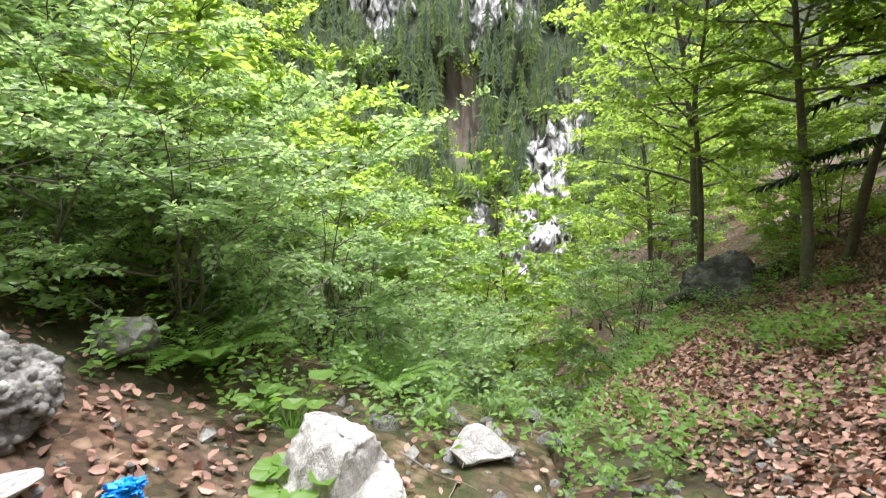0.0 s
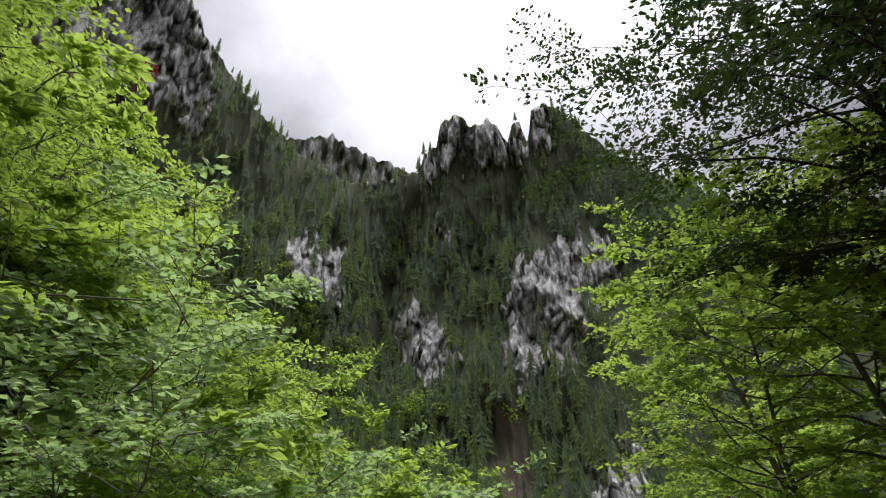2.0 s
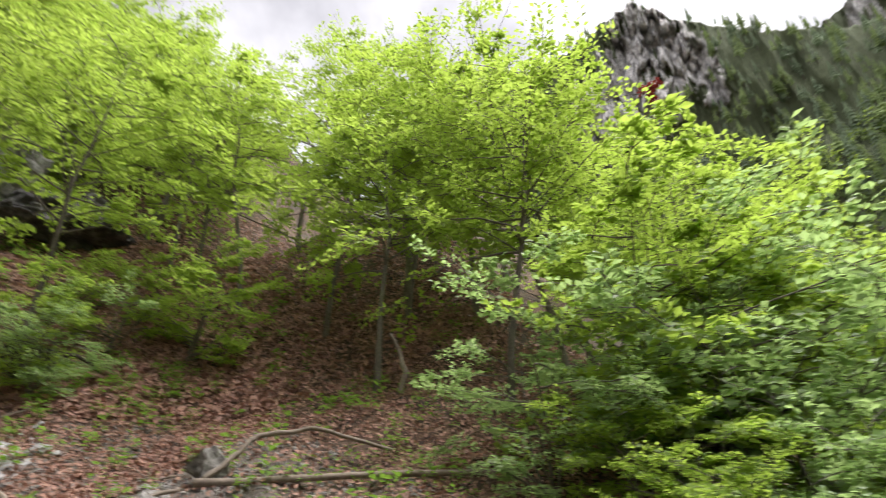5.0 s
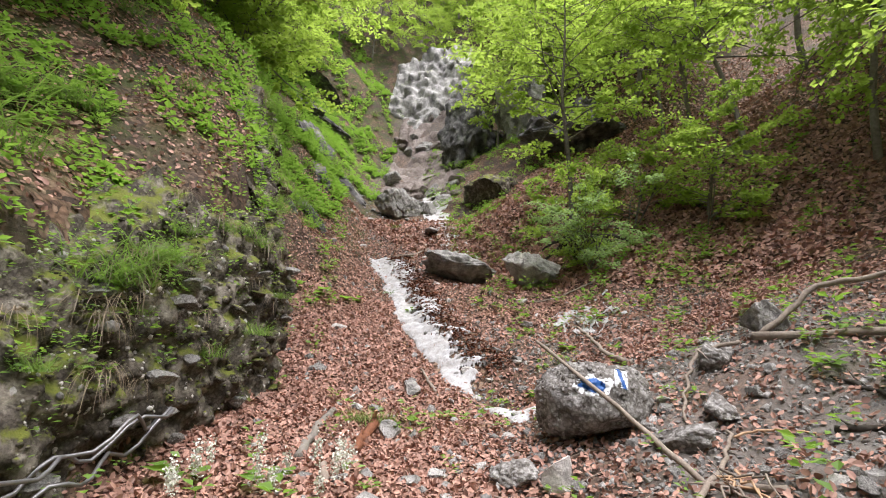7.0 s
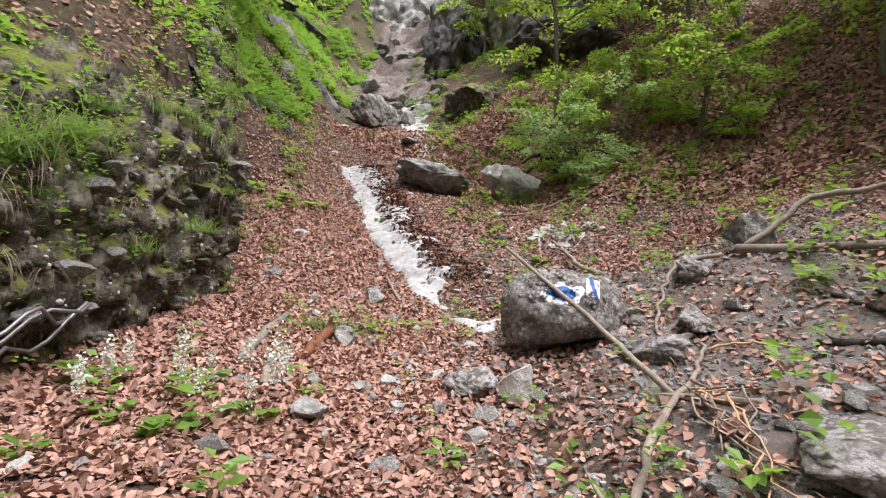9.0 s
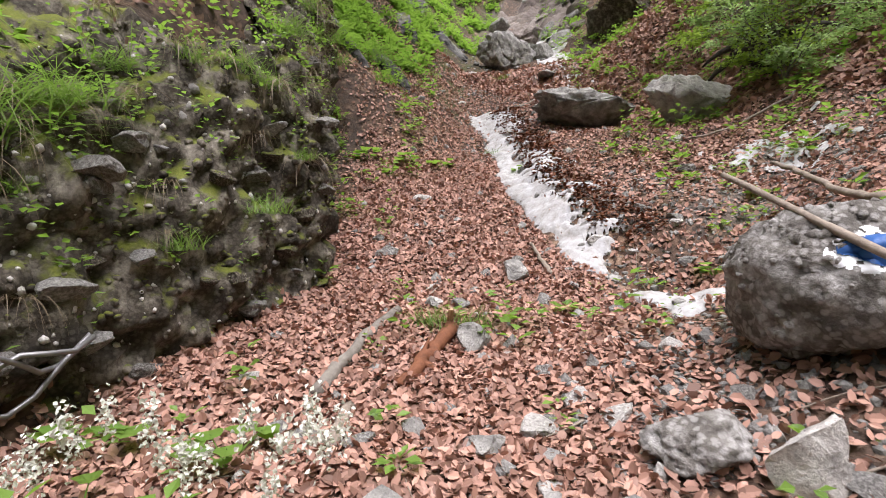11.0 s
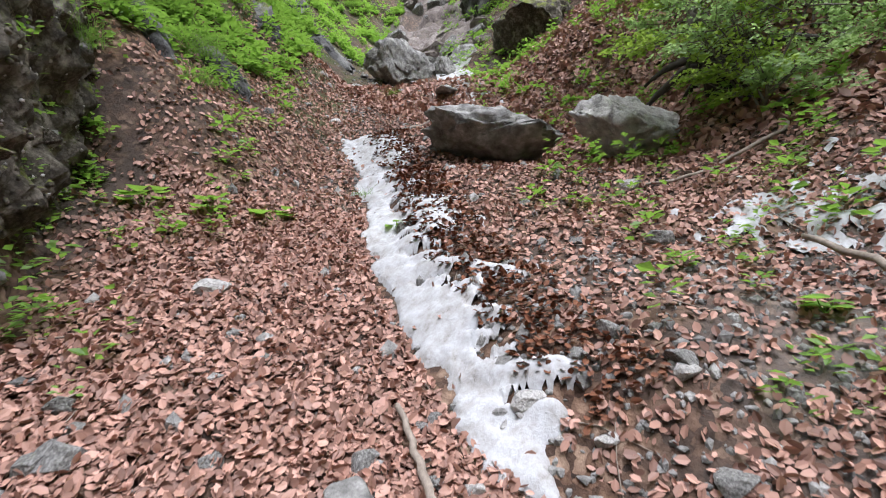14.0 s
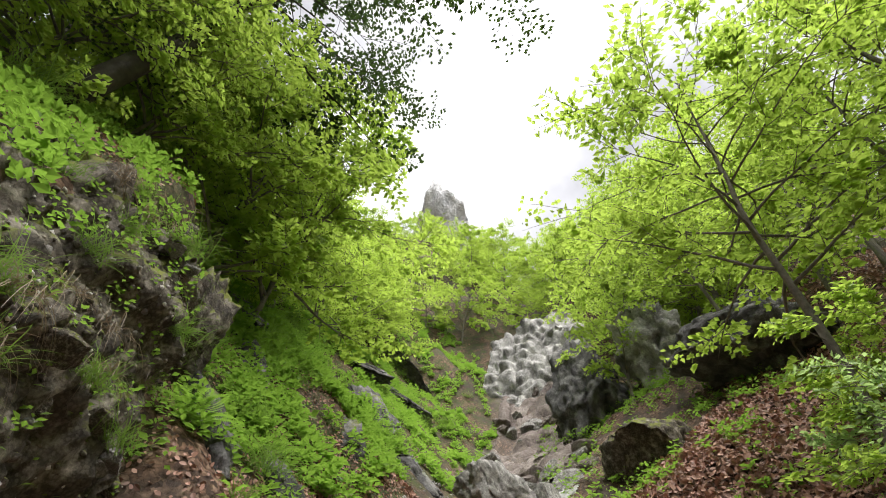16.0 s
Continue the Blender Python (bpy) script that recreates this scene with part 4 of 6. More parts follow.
plant_out(broadleaf("gully_beech", 67, 6.5, 2.5, 170, 44, 0.15, low=0.12, trunk_r=0.08), UP, "bright yellow-green beech above the upper gully", "tree", "beeches round the upper gully")


# ---- rocks ----
def rock_mesh(name, seed, size, mat, cuts=9, detail=4, rough=0.10, flat=0.0):
    """A weathered block: a ball cut by many random planes, cracked and pitted."""
    rng = np.random.default_rng(seed)
    bm = bmesh.new()
    bmesh.ops.create_icosphere(bm, subdivisions=detail, radius=1.0)
    co = np.array([v.co[:] for v in bm.verts])
    blocky = cuts >= 5
    for k in range(cuts + 2 if blocky else cuts + 8):
        nrm = rng.normal(size=3)
        nrm /= np.linalg.norm(nrm)
        lim = rng.uniform(0.40, 0.74) if blocky else rng.uniform(0.55, 0.86)
        over = np.maximum(co @ nrm - lim, 0)
        co -= over[:, None] * nrm * 0.98
    if blocky:
        co /= np.percentile(np.abs(co), 96, axis=0)
    off = Vector(rng.uniform(-50, 50, 3))
    bed = Vector((rng.normal() * 0.4, rng.normal() * 0.4, 1.0)).normalized()
    for i, v in enumerate(bm.verts):
        p = Vector(co[i])
        n1 = noise.fractal(p * 1.9 + off, 0.8, 2.1, 6)
        k = 0.0
        if detail > 2:
            dist = noise.voronoi(p * 2.4 + off)[0]
            crack = max(0.0, 0.16 - (dist[1] - dist[0])) / 0.16
            layer = (p.dot(bed) * 5.5 + 0.7 * n1) % 1.0
            k = -0.9 * crack * crack - 0.35 * abs(layer - 0.5) + 0.5 * noise.noise(p * 9 + off) + 0.3 * noise.noise(p * 21 + off)
        p = p * (1 + rough * (n1 + 0.8 * k))
        v.co = (p.x * size[0], p.y * size[1], p.z * size[2])
    for f in bm.faces:
        f.smooth = detail >= 5
    me = bpy.data.meshes.new(name)
    bm.to_mesh(me)
    bm.free()
    me.materials.append(mat)
    return me


def boulder(name, label, x, y, size, mat, seed, turn=0, tilt=0, sink=0.3, detail=4, rough=0.10, cuts=9, category="rock", group=""):
    ob = new(name, rock_mesh(name, seed, size, mat, cuts, detail, rough))
    ob.matrix_basis = pose(x, y, on_ground(x, y) + size[2] * (1 - 2 * sink), tilt, 0, turn)
    return tagged(ob, label, category, group)


def bumpy_sheet(name, grid, mat, label, category, kind="", bump_size=0.12, scale=0.5, seed=0.0):
    """A closed rock face from a grid of points, pushed in and out along its normals."""
    p = np.asarray(grid, float)
    na, nb = p.shape[:2]
    da, db = np.gradient(p, axis=0), np.gradient(p, axis=1)
    nrm = np.cross(da, db)
    nrm /= np.linalg.norm(nrm, axis=2, keepdims=True) + 1e-9
    flat = p.reshape(-1, 3)
    amount = np.array([noise.fractal(Vector(q) / scale + Vector((seed, seed, 0)), 0.8, 2.1, 5) + 0.9 * abs(noise.noise(Vector(q) / scale * 2.3)) for q in flat]).reshape(na, nb, 1)
    crack = np.zeros((na, nb, 1))
    for i in range(na):
        for j in range(nb):
            dist = noise.voronoi(Vector(p[i, j]) * (1.1 / scale))[0]
            crack[i, j, 0] = max(0.0, 0.2 - (dist[1] - dist[0])) * 5
    p = p + nrm * (amount - 0.4 * crack) * bump_size
    i, j = np.meshgrid(np.arange(na - 1), np.arange(nb - 1), indexing="ij")
    q = np.stack([i * nb + j, i * nb + j + 1, (i + 1) * nb + j + 1, (i + 1) * nb + j], -1).reshape(-1, 4)
    ob = new(name, mesh_of(name, p, q, mat))
    return tagged(ob, label, category, kind=kind), p, nrm


# the conglomerate wall along the foot of the left bank
def wall_foot(s):
    return 2.15 - 0.10 * min(max(s - 3, -3), 3) + 0.2 * min(max(s - 6, 0), 4)


def wall_grid():
    ss = np.linspace(-0.6, 10.0, 250)
    vs = np.linspace(0, 1, 70)
    out = np.zeros((len(ss), len(vs), 3))
    for i, s in enumerate(ss):
        foot = wall_foot(s)
        x0, y0 = gully(s, 0)
        base_z = float(along(np.array([x0]), np.array([y0]))[2][0])
        end = float(step(9.4, 10.0, np.array(s)))
        for j, v in enumerate(vs):
            d = -(foot + 0.10 + 0.62 * v ** 4 + 0.14 * math.sin(v * 3.0) * -1 + end * 0.8)
            x, y = gully(s, d)
            out[i, j] = (x, y, base_z + 0.12 * foot - 0.25 + v * (2.0 + 0.45 * max(s - 4, 0) + 0.2 * math.sin(s * 1.7)))
    return out


wall_ob, wall_p, wall_n = bumpy_sheet("rock_wall", wall_grid(), M_WALL, "dark mossy conglomerate rock wall with embedded pebbles", "rock wall", "structure", 0.15, 0.48, 3.0)


def pebbles_on(points, normals, count, rng, low, high, mat, name, parent, inward=0.35):
    """Pebbles set into a face, joined."""
    bm = bmesh.new()
    bmesh.ops.create_icosphere(bm, subdivisions=1, radius=1.0)
    ball = np.array([v.co[:] for v in bm.verts])
    tri = np.array([[v.index for v in f.verts] for f in bm.faces])
    bm.free()
    bag = Bag()
    ids = rng.integers(0, len(points), count)
    for k in ids:
        r = rng.uniform(low, high) * rng.uniform(0.5, 1.0)
        shape = ball * rng.uniform(0.75, 1.25, (len(ball), 1)) * r * rng.uniform(0.6, 1.2, 3)
        bag.add(shape + points[k] - normals[k] * r * inward, None, tri)
    ob = part(name, bag.mesh(name, mat, True), parent)
    return tagged(ob, kind="stuff")


def side_sign(p, n):
    """Normals turned to face the gully."""
    mid = np.array([gully(3.5, 0)[0], gully(3.5, 0)[1], 2.0])
    return np.where((n * (mid - p)).sum(-1, keepdims=True) > 0, n, -n)


WP = wall_p[4:-4, 2:62].reshape(-1, 3)
WN = side_sign(WP, wall_n[4:-4, 2:62].reshape(-1, 3))
pebbles_on(WP, WN, 3200, np.random.default_rng(4), 0.012, 0.045, M_WALL, "pebbles", wall_ob, 0.2)
pebbles_on(WP, WN, 1500, np.random.default_rng(6), 0.008, 0.026, M_PALE, "white_pebbles", wall_ob, 0.2)
pebbles_on(WP, WN, 120, np.random.default_rng(5), 0.03, 0.07, M_STONE, "cobbles", wall_ob, 0.2)



def ledge_stones():
    rng = np.random.default_rng(17)
    models = [rock_mesh("ledge_stone", 170 + k, (1, 1, 0.55), (M_CONGLOM, M_STONE, M_WALL)[k % 3], 8, 3, 0.12) for k in range(6)]
    for k in range(120):
        i = int(rng.integers(0, len(WP)))
        r = rng.uniform(0.04, 0.12)
        ob = new("ledge_stone", models[int(rng.integers(0, 6))])
        ob.parent = wall_ob
        ob.matrix_basis = pose(*(WP[i] + WN[i] * 0.02), rng.uniform(-15, 15), rng.uniform(-15, 15), rng.uniform(0, 360)) @ Matrix.Scale(r, 4)


ledge_stones()
# boulders in the gully
BLAZE = boulder("waymarked_boulder", "round grey conglomerate boulder with blue and white trail paint", -4.90, -2.86, (0.54, 0.50, 0.40), M_CONGLOM, 4, 20, 0, 0.27, 5, 0.08, -3)
boulder("flat_boulder", "flat dark limestone slab lying beside the snow", -8.42, -7.22, (0.80, 0.55, 0.34), M_STONE, 21, -50, 12, 0.12, 5, 0.17, 14)
boulder("pale_boulder", "pale grey angular limestone boulder on leaf litter", -9.80, -6.30, (0.76, 0.55, 0.45), M_PALE, 33, -55, 6, 0.2, 5, 0.17, 12)
boulder("gully_boulder", "large pale boulder in the middle of the gully", -11.15, -12.05, (0.72, 0.6, 0.56), M_STONE, 35, -45, 0, 0.26, 5, 0.17, 12)
boulder("split_stone", "white broken stone standing on edge", -3.95, -2.66, (0.07, 0.12, 0.14), M_PALE, 41, 60, 15, 0.12, 3, 0.12, 10)
boulder("earthy_stone", "brown earth-covered stone half sunk in soil", -3.98, -3.02, (0.22, 0.17, 0.12), M_CONGLOM, 43, 0, 0, 0.43, 5)
boulder("flat_stone", "flat grey stone near the rotten log", -3.42, -3.60, (0.12, 0.09, 0.06), M_STONE, 44, 80, 0, 0.3, 3)
boulder("flat_stone", "flat grey stone on the leaf litter", -2.95, -3.45, (0.13, 0.10, 0.07), M_STONE, 45, 30, 0, 0.3, 3)
boulder("mossy_stone", "grey stone beside the rotten wood", -4.07, -4.55, (0.14, 0.11, 0.11), M_STONE, 46, 70, 0, 0.25, 3)
boulder("round_stone", "round grey stone at the foot of the snow", -5.02, -5.2, (0.14, 0.12, 0.10), M_STONE, 47, 10, 0, 0.3, 3)
boulder("dark_boulder", "small dark boulder beside the waymarked one", -5.75, -2.05, (0.20, 0.17, 0.17), M_CONGLOM, 48, 10, 0, 0.25, 5)
boulder("dark_boulder", "small dark boulder with pale top", -6.05, -1.65, (0.22, 0.18, 0.17), M_STONE, 49, 50, 0, 0.2, 5)
boulder("dark_boulder", "small dark boulder half buried in gravel", -4.95, -1.85, (0.17, 0.13, 0.11), M_CONGLOM, 50, 50, 0, 0.3, 5)
boulder("sunken_slab", "broad grey rock sunk in the gravel slope", -3.55, -0.98, (0.36, 0.28, 0.14), M_CONGLOM, 52, 20, 0, 0.42, 5, 0.10, 3)
boulder("sunken_slab", "earthy rock ledge in the scree", -4.55, -2.0, (0.24, 0.18, 0.12), M_CONGLOM, 53, 80, 0, 0.36, 5, 0.12)
boulder("mossy_outcrop", "moss-grown outcrop at the mouth of the upper gully", -12.9, -10.0, (0.9, 1.1, 0.85), M_WALL, 55, 30, 0, 0.3, 5, 0.14)
boulder("thin_slab", "thin dark slab of rock on the litter", -10.3, -9.9, (0.40, 0.2, 0.08), M_STONE, 56, 40, 10, 0.2, 3)
# rocks on the lip, where the walk begins
boulder("conglomerate_boulder", "big grey pitted conglomerate boulder on the lip", -2.05, 0.80, (0.30, 0.27, 0.22), M_CONGLOM, 61, 15, 0, 0.42, 5, 0.16, 3)
boulder("pointed_rock", "pale pointed limestone rock on the lip", -0.86, 1.02, (0.24, 0.18, 0.26), M_PALE, 64, 20, -14, 0.34, 5, 0.12, 14)
boulder("pale_rock", "low pale rock beside the pointed one", -0.68, 0.92, (0.20, 0.14, 0.12), M_PALE, 65, 60, 0, 0.36, 5, 0.12, 12)
boulder("lip_stone", "brown stone among the herbs", -2.05, 1.75, (0.20, 0.16, 0.13), M_STONE, 66, 0, 0, 0.25, 3)
boulder("lip_stone", "pale stone at the edge of the drop", -0.25, 1.6, (0.16, 0.13, 0.09), M_PALE, 67, 0, 0, 0.25, 3)
boulder("lip_stone", "grey crumbling ledge under the blue bag", -1.22, 0.62, (0.22, 0.16, 0.07), M_CONGLOM, 68, 30, 0, 0.48, 5, 0.14)
boulder("lip_stone", "white stone splinter on the ground", -1.72, 0.52, (0.13, 0.06, 0.05), M_PALE, 69, 70, 0, 0.25, 3)
boulder("bank_rock", "dark mossy rock below the tree roots", 4.2, 7.1, (0.7, 0.5, 0.5), M_SLAB, 70, 20, 0, 0.25, 5)


# trail paint on the boulder
def painted(parent, name, mat, label, cx, cz, shape, lift, face):
    """A thin patch of paint laid onto the boulder where lines from the path side meet it."""
    from mathutils.bvhtree import BVHTree
    me = parent.data
    tree = BVHTree.FromPolygons([v.co[:] for v in me.vertices], [p.vertices[:] for p in me.polygons])
    inv = parent.matrix_basis.inverted()
    centre = parent.matrix_basis.translation
    out = Vector(face).normalized()
    right = out.cross(Vector((0, 0, 1))).normalized() * -1
    up = right.cross(out) * -1
    if up.z < 0:
        up = -up
    n = 64
    verts, keep = [], {}
    for i in range(n + 1):
        for j in range(n + 1):
            a, b = i / n * 2 - 1, j / n * 2 - 1
            w = centre + out * 1.2 + right * (cx + a * 0.17) + up * (cz + b * 0.17)
            hit, nrm, _, _ = tree.ray_cast(inv @ w, inv.to_3x3() @ (-out))
            if hit and shape(a * 0.17, b * 0.17):
                keep[(i, j)] = len(verts)
                verts.append(hit + nrm * lift)
    quads = [(keep[(i, j)], keep[(i + 1, j)], keep[(i + 1, j + 1)], keep[(i, j + 1)]) for (i, j) in keep if (i + 1, j) in keep and (i + 1, j + 1) in keep and (i, j + 1) in keep]
    if quads:
        part(name, mesh_of(name, [v[:] for v in verts], np.array(quads), mat), parent, label)


def blotch(a, b, ra, rb, s):
    """A hand-daubed patch with a wavering outline."""
    edge = noise.noise(Vector((a * 14 + s, b * 14, s))) * 0.9
    return (a / ra) ** 2 + (b / rb) ** 2 < 1 + edge


def worn(a, b, s):
    return noise.noise(Vector((a * 45 + s, b * 45, s))) > -0.32


FACE = (0.86, 0.36, 0.26)
painted(BLAZE, "white_patch", M_WHITE, "worn white paint patch", 0.03, 0.02, lambda a, b: blotch(a, b, 0.15, 0.09, 1.3) and worn(a, b, 3.1), 0.004, FACE)
painted(BLAZE, "blue_patch", M_BLUE, "faded blue paint patch", 0.03, 0.01, lambda a, b: blotch(a, b, 0.11, 0.055, 2.2), 0.008, FACE)
painted(BLAZE, "white_bar", M_WHITE, "white trail bar", 0.25, 0.10, lambda a, b: abs(a) < 0.048 and abs(b) < 0.095 and worn(a, b, 7.0), 0.004, FACE)
painted(BLAZE, "blue_bar", M_BLUE, "blue stripe between white bars", 0.25, 0.10, lambda a, b: abs(a + 0.25 * b) < 0.017 and abs(b) < 0.10, 0.008, FACE)


def studs(ob, count, low, high, seed, mat, name="pebbles"):
    """Pebbles that stand out of a boulder."""
    me = ob.data
    co = np.array([v.co[:] for v in me.vertices])
    nn = np.array([v.normal[:] for v in me.vertices])
    pebbles_on(co, nn, count, np.random.default_rng(seed), low, high, mat, name, ob, 0.35)


studs(BLAZE, 420, 0.010, 0.034, 71, M_CONGLOM)
for ob in [o for o in scene.objects if o.name.startswith("conglomerate_boulder")]:
    studs(ob, 260, 0.012, 0.045, 72, M_STONE)


# small stones, each its own
def small_stones():
    rng = np.random.default_rng(19)
    models = [rock_mesh("stone", 100 + k, (1, 1, 0.65), (M_STONE, M_PALE, M_STONE)[k % 3], 10, 2, 0.12) for k in range(9)]
    for k in range(300):
        if k < 210:
            s, d = rng.uniform(1.5, 7.5), rng.uniform(0.0, 3.6) if rng.random() < 0.75 else rng.uniform(-1.6, 0.2)
        elif k < 260:
            s, d = rng.uniform(7.5, 20), rng.normal() * 0.9
        else:
            s, d = rng.uniform(-3.2, 0.5), rng.uniform(-1.5, 2.0)
        x, y = gully(s, d)
        r = rng.uniform(0.022, 0.05) * rng.uniform(0.8, 2.0) * (1.3 if s > 8 else 1)
        ob = new("stone", models[int(rng.integers(0, 9))])
        ob.matrix_basis = pose(x, y, on_ground(x, y) + 0.2 * r, rng.uniform(-20, 20), rng.uniform(-20, 20), rng.uniform(0, 360)) @ Matrix.Scale(r, 4)
        tagged(ob, "small weathered limestone on the leaf litter", "stone", "stones in the gully")


small_stones()


def chute_stones():
    rng = np.random.default_rng(23)
    models = [rock_mesh("chute_stone", 140 + k, (1, 1, 0.8), (M_CHUTE, M_STONE)[k % 2], 10, 3, 0.14) for k in range(6)]
    for k in range(44):
        s, d = rng.uniform(16, 29), 1.0 + rng.normal() * 0.8
        x, y = gully(s, d)
        r = rng.uniform(0.12, 0.5)
        ob = new("chute_stone", models[k % 6])
        ob.matrix_basis = pose(x, y, on_ground(x, y), rng.uniform(-30, 30), rng.uniform(-30, 30), rng.uniform(0, 360)) @ Matrix.Scale(r, 4)
        tagged(ob, "rough limestone block wedged in the chute", "stone", "blocks in the chute")


chute_stones()


def gravel_bed():
    rng = np.random.default_rng(29)
    bm = bmesh.new()
    bmesh.ops.create_icosphere(bm, subdivisions=1, radius=1.0)
    ball = np.array([v.co[:] for v in bm.verts])
    tri = np.array([[v.index for v in f.verts] for f in bm.faces])
    bm.free()
    bag = Bag()
    for k in range(12000):
        if k % 4:
            s, d = rng.uniform(0.3, 8.0), rng.uniform(0.3, 4.2)
        else:
            s, d = rng.uniform(-2.5, 20), rng.normal() * 1.0
        x, y = gully(s, d)
        r = rng.uniform(0.007, 0.032) * (2.0 if k % 12 == 0 else 1.0)
        bag.add(ball * rng.uniform(0.7, 1.3, (len(ball), 1)) * r * rng.uniform(0.5, 1.3, 3) + (x, y, on_ground(x, y)), None, tri)
    tagged(new("gravel", bag.mesh("gravel", M_STONE, False)), "loose grey limestone gravel on the slope", "gravel", kind="stuff")


gravel_bed()


# ---- rock faces of the upper gully ----
def cliff(name, seed, s, d, size, mat, label, turn=0, sink=0.25, lift=0.0, detail=5, rough=0.16, cuts=10):
    x, y = gully(s, d)
    ob = new(name, rock_mesh(name, seed, size, mat, cuts, detail, rough))
    ob.matrix_basis = pose(x, y, on_ground(x, y) + size[2] * (1 - 2 * sink) + lift, 0, 0, turn)
    return tagged(ob, label, "cliff")


cliff("overhang_rock", 83, 21.8, 3.4, (1.5, 1.5, 2.6), M_SLAB, "dark undercut rock beside the chute", 60, 0.30, 0.3, rough=0.22, cuts=4)
cliff("overhang_rock", 84, 15.8, 5.7, (2.0, 1.5, 1.0), M_SLAB, "low dark overhanging rock ledge above the litter slope", 115, 0.30, 0.40, rough=0.22, cuts=4)
cliff("overhang_rock", 85, 20.0, 5.4, (1.5, 1.3, 1.8), M_CLIFF, "grey rock spur between the ledges", 10, 0.30, 0.2, rough=0.22, cuts=4)


def chute_grid():
    ss, ds = np.linspace(17.5, 28.6, 90), np.linspace(-0.7, 2.7, 40)
    return np.array([[(*gully(s, d), on_ground(*gully(s, d)) + 0.10 - 0.5 * (abs(d - 1.0) > 1.5)) for d in ds] for s in ss])


bumpy_sheet("chute_rock", chute_grid(), M_CHUTE, "brown stepped limestone bed of the chute", "rock", "structure", 0.26, 1.5, 8.0)


cliff("mossy_crag", 95, 10.1, -3.2, (0.55, 0.5, 0.9), M_WALL, "mossy conglomerate crag standing out of the bank", 30, 0.35, 0.0, 5, 0.22)


def head_grid():
    out = []
    for d in np.linspace(-1.6, 4.6, 80):
        x0, y0 = gully(27.8, d)
        z0 = on_ground(x0, y0) - 1.0
        col = []
        for v in np.linspace(0, 1, 60):
            x, y = gully(27.8 + 2.6 * v ** 1.6 + 0.03 * (d - 1.2) ** 2, d * (1 - 0.15 * v))
            col.append((x, y, z0 + v * (7.5 - 0.22 * (d - 1.2) ** 2)))
        out.append(col)
    return np.array(out)


bumpy_sheet("head_cliff", head_grid(), M_CLIFF, "pale streaked limestone cliff at the head of the gully", "cliff", "structure", 0.5, 1.7, 5.0)


def slab(seed, s, d, w, h):
    """A sheet of wet rock lying in the slope, tilted with it."""
    x, y = gully(s, d)
    n = Vector(ground_normal(np.array([x]), np.array([y]))[0])
    ob = new("dark_slab", rock_mesh("dark_slab", seed, (w, h, 0.32), M_SLAB, 10, 5, 0.15))
    ob.matrix_basis = Matrix.Translation(Vector((x, y, on_ground(x, y))) - n * 0.14) @ n.to_track_quat("Z", "Y").to_matrix().to_4x4()
    tagged(ob, "wet dark rock slab showing through the green slope", "rock slab", "slabs in the bank")


for k, (s, d, w, h) in enumerate([(12.4, -3.6, 0.6, 1.3), (13.6, -2.0, 0.5, 0.9), (15.2, -3.4, 0.7, 1.6), (17.5, -2.6, 0.7, 1.2), (19.5, -4.4, 0.9, 1.8), (22.5, -3.6, 1.2, 1.6), (25.0, -5.0, 1.4, 2.0), (11.2, -1.9, 0.35, 0.7), (10.6, -2.8, 0.5, 1.0), (13.4, -4.6, 0.6, 1.1), (16.4, -1.6, 0.5, 1.2)]):
    slab(86 + k, s, d, w, h)


def peak():
    """A far pointed limestone peak over the head of the gully, paled for haze."""
    ob = new("rock_peak", rock_mesh("rock_peak", 97, (8.5, 7, 15), M_FAR_HAZE, 8, 5, 0.12))
    a, e, r = radians(147.5), radians(48), 95.0
    ob.matrix_basis = pose(-4.7 - math.sin(a) * r * math.cos(e), -4.6 + math.cos(a) * r * math.cos(e), 3.0 + r * math.sin(e) - 2.0, 0, 8, 30)
    tagged(ob, "distant limestone peak against the sky, paled for haze", "peak", kind="structure")


peak()


# ---- snow ----
def snow_sheet(name, label, s0, s1, half, thick, seed, centre=0.0, cut=0.1, scale=0.35):
    """A thin melting sheet with a torn edge and a rounded rim."""
    ns, nd = int((s1 - s0) / 0.035), int(2 * half / 0.035)
    ss, dd = np.linspace(s0, s1, ns), np.linspace(-half, half, nd)
    px = np.zeros((ns, nd))
    py = np.zeros((ns, nd))
    for i, s in enumerate(ss):
        c = centre(s) if callable(centre) else centre
        ax, ay = gully(s, c - half)
        bx, by = gully(s, c + half)
        px[i], py[i] = np.linspace(ax, bx, nd), np.linspace(ay, by, nd)
    edge = 1 - np.abs(dd)[None, :] / half * 1.0
    ends = np.minimum(1, np.minimum(ss - s0, s1 - ss) / 0.5)[:, None]
    f = np.array([[noise.fractal(Vector((px[i, j], py[i, j], seed)) / scale, 0.9, 2.1, 4) for j in range(nd)] for i in range(ns)])
    mask = 0.85 * np.minimum(edge, ends) + 0.55 * f - cut
    h = thick * np.sqrt(np.clip(mask, 0, 0.5) * 2) + 0.012
    z = ground(px, py) + np.where(mask > 0, h, -0.05) + 0.02 * np.clip(f, -1, 1)
    ok = mask > -0.04
    i, j = np.meshgrid(np.arange(ns - 1), np.arange(nd - 1), indexing="ij")
    keep = ok[:-1, :-1] & ok[1:, :-1] & ok[1:, 1:] & ok[:-1, 1:]
    q = np.stack([i * nd + j, i * nd + j + 1, (i + 1) * nd + j + 1, (i + 1) * nd + j], -1)[keep]
    me = mesh_of(name, np.stack([px, py, z], -1), q, M_SNOW)
    tagged(new(name, me), label, "snow", kind="stuff")


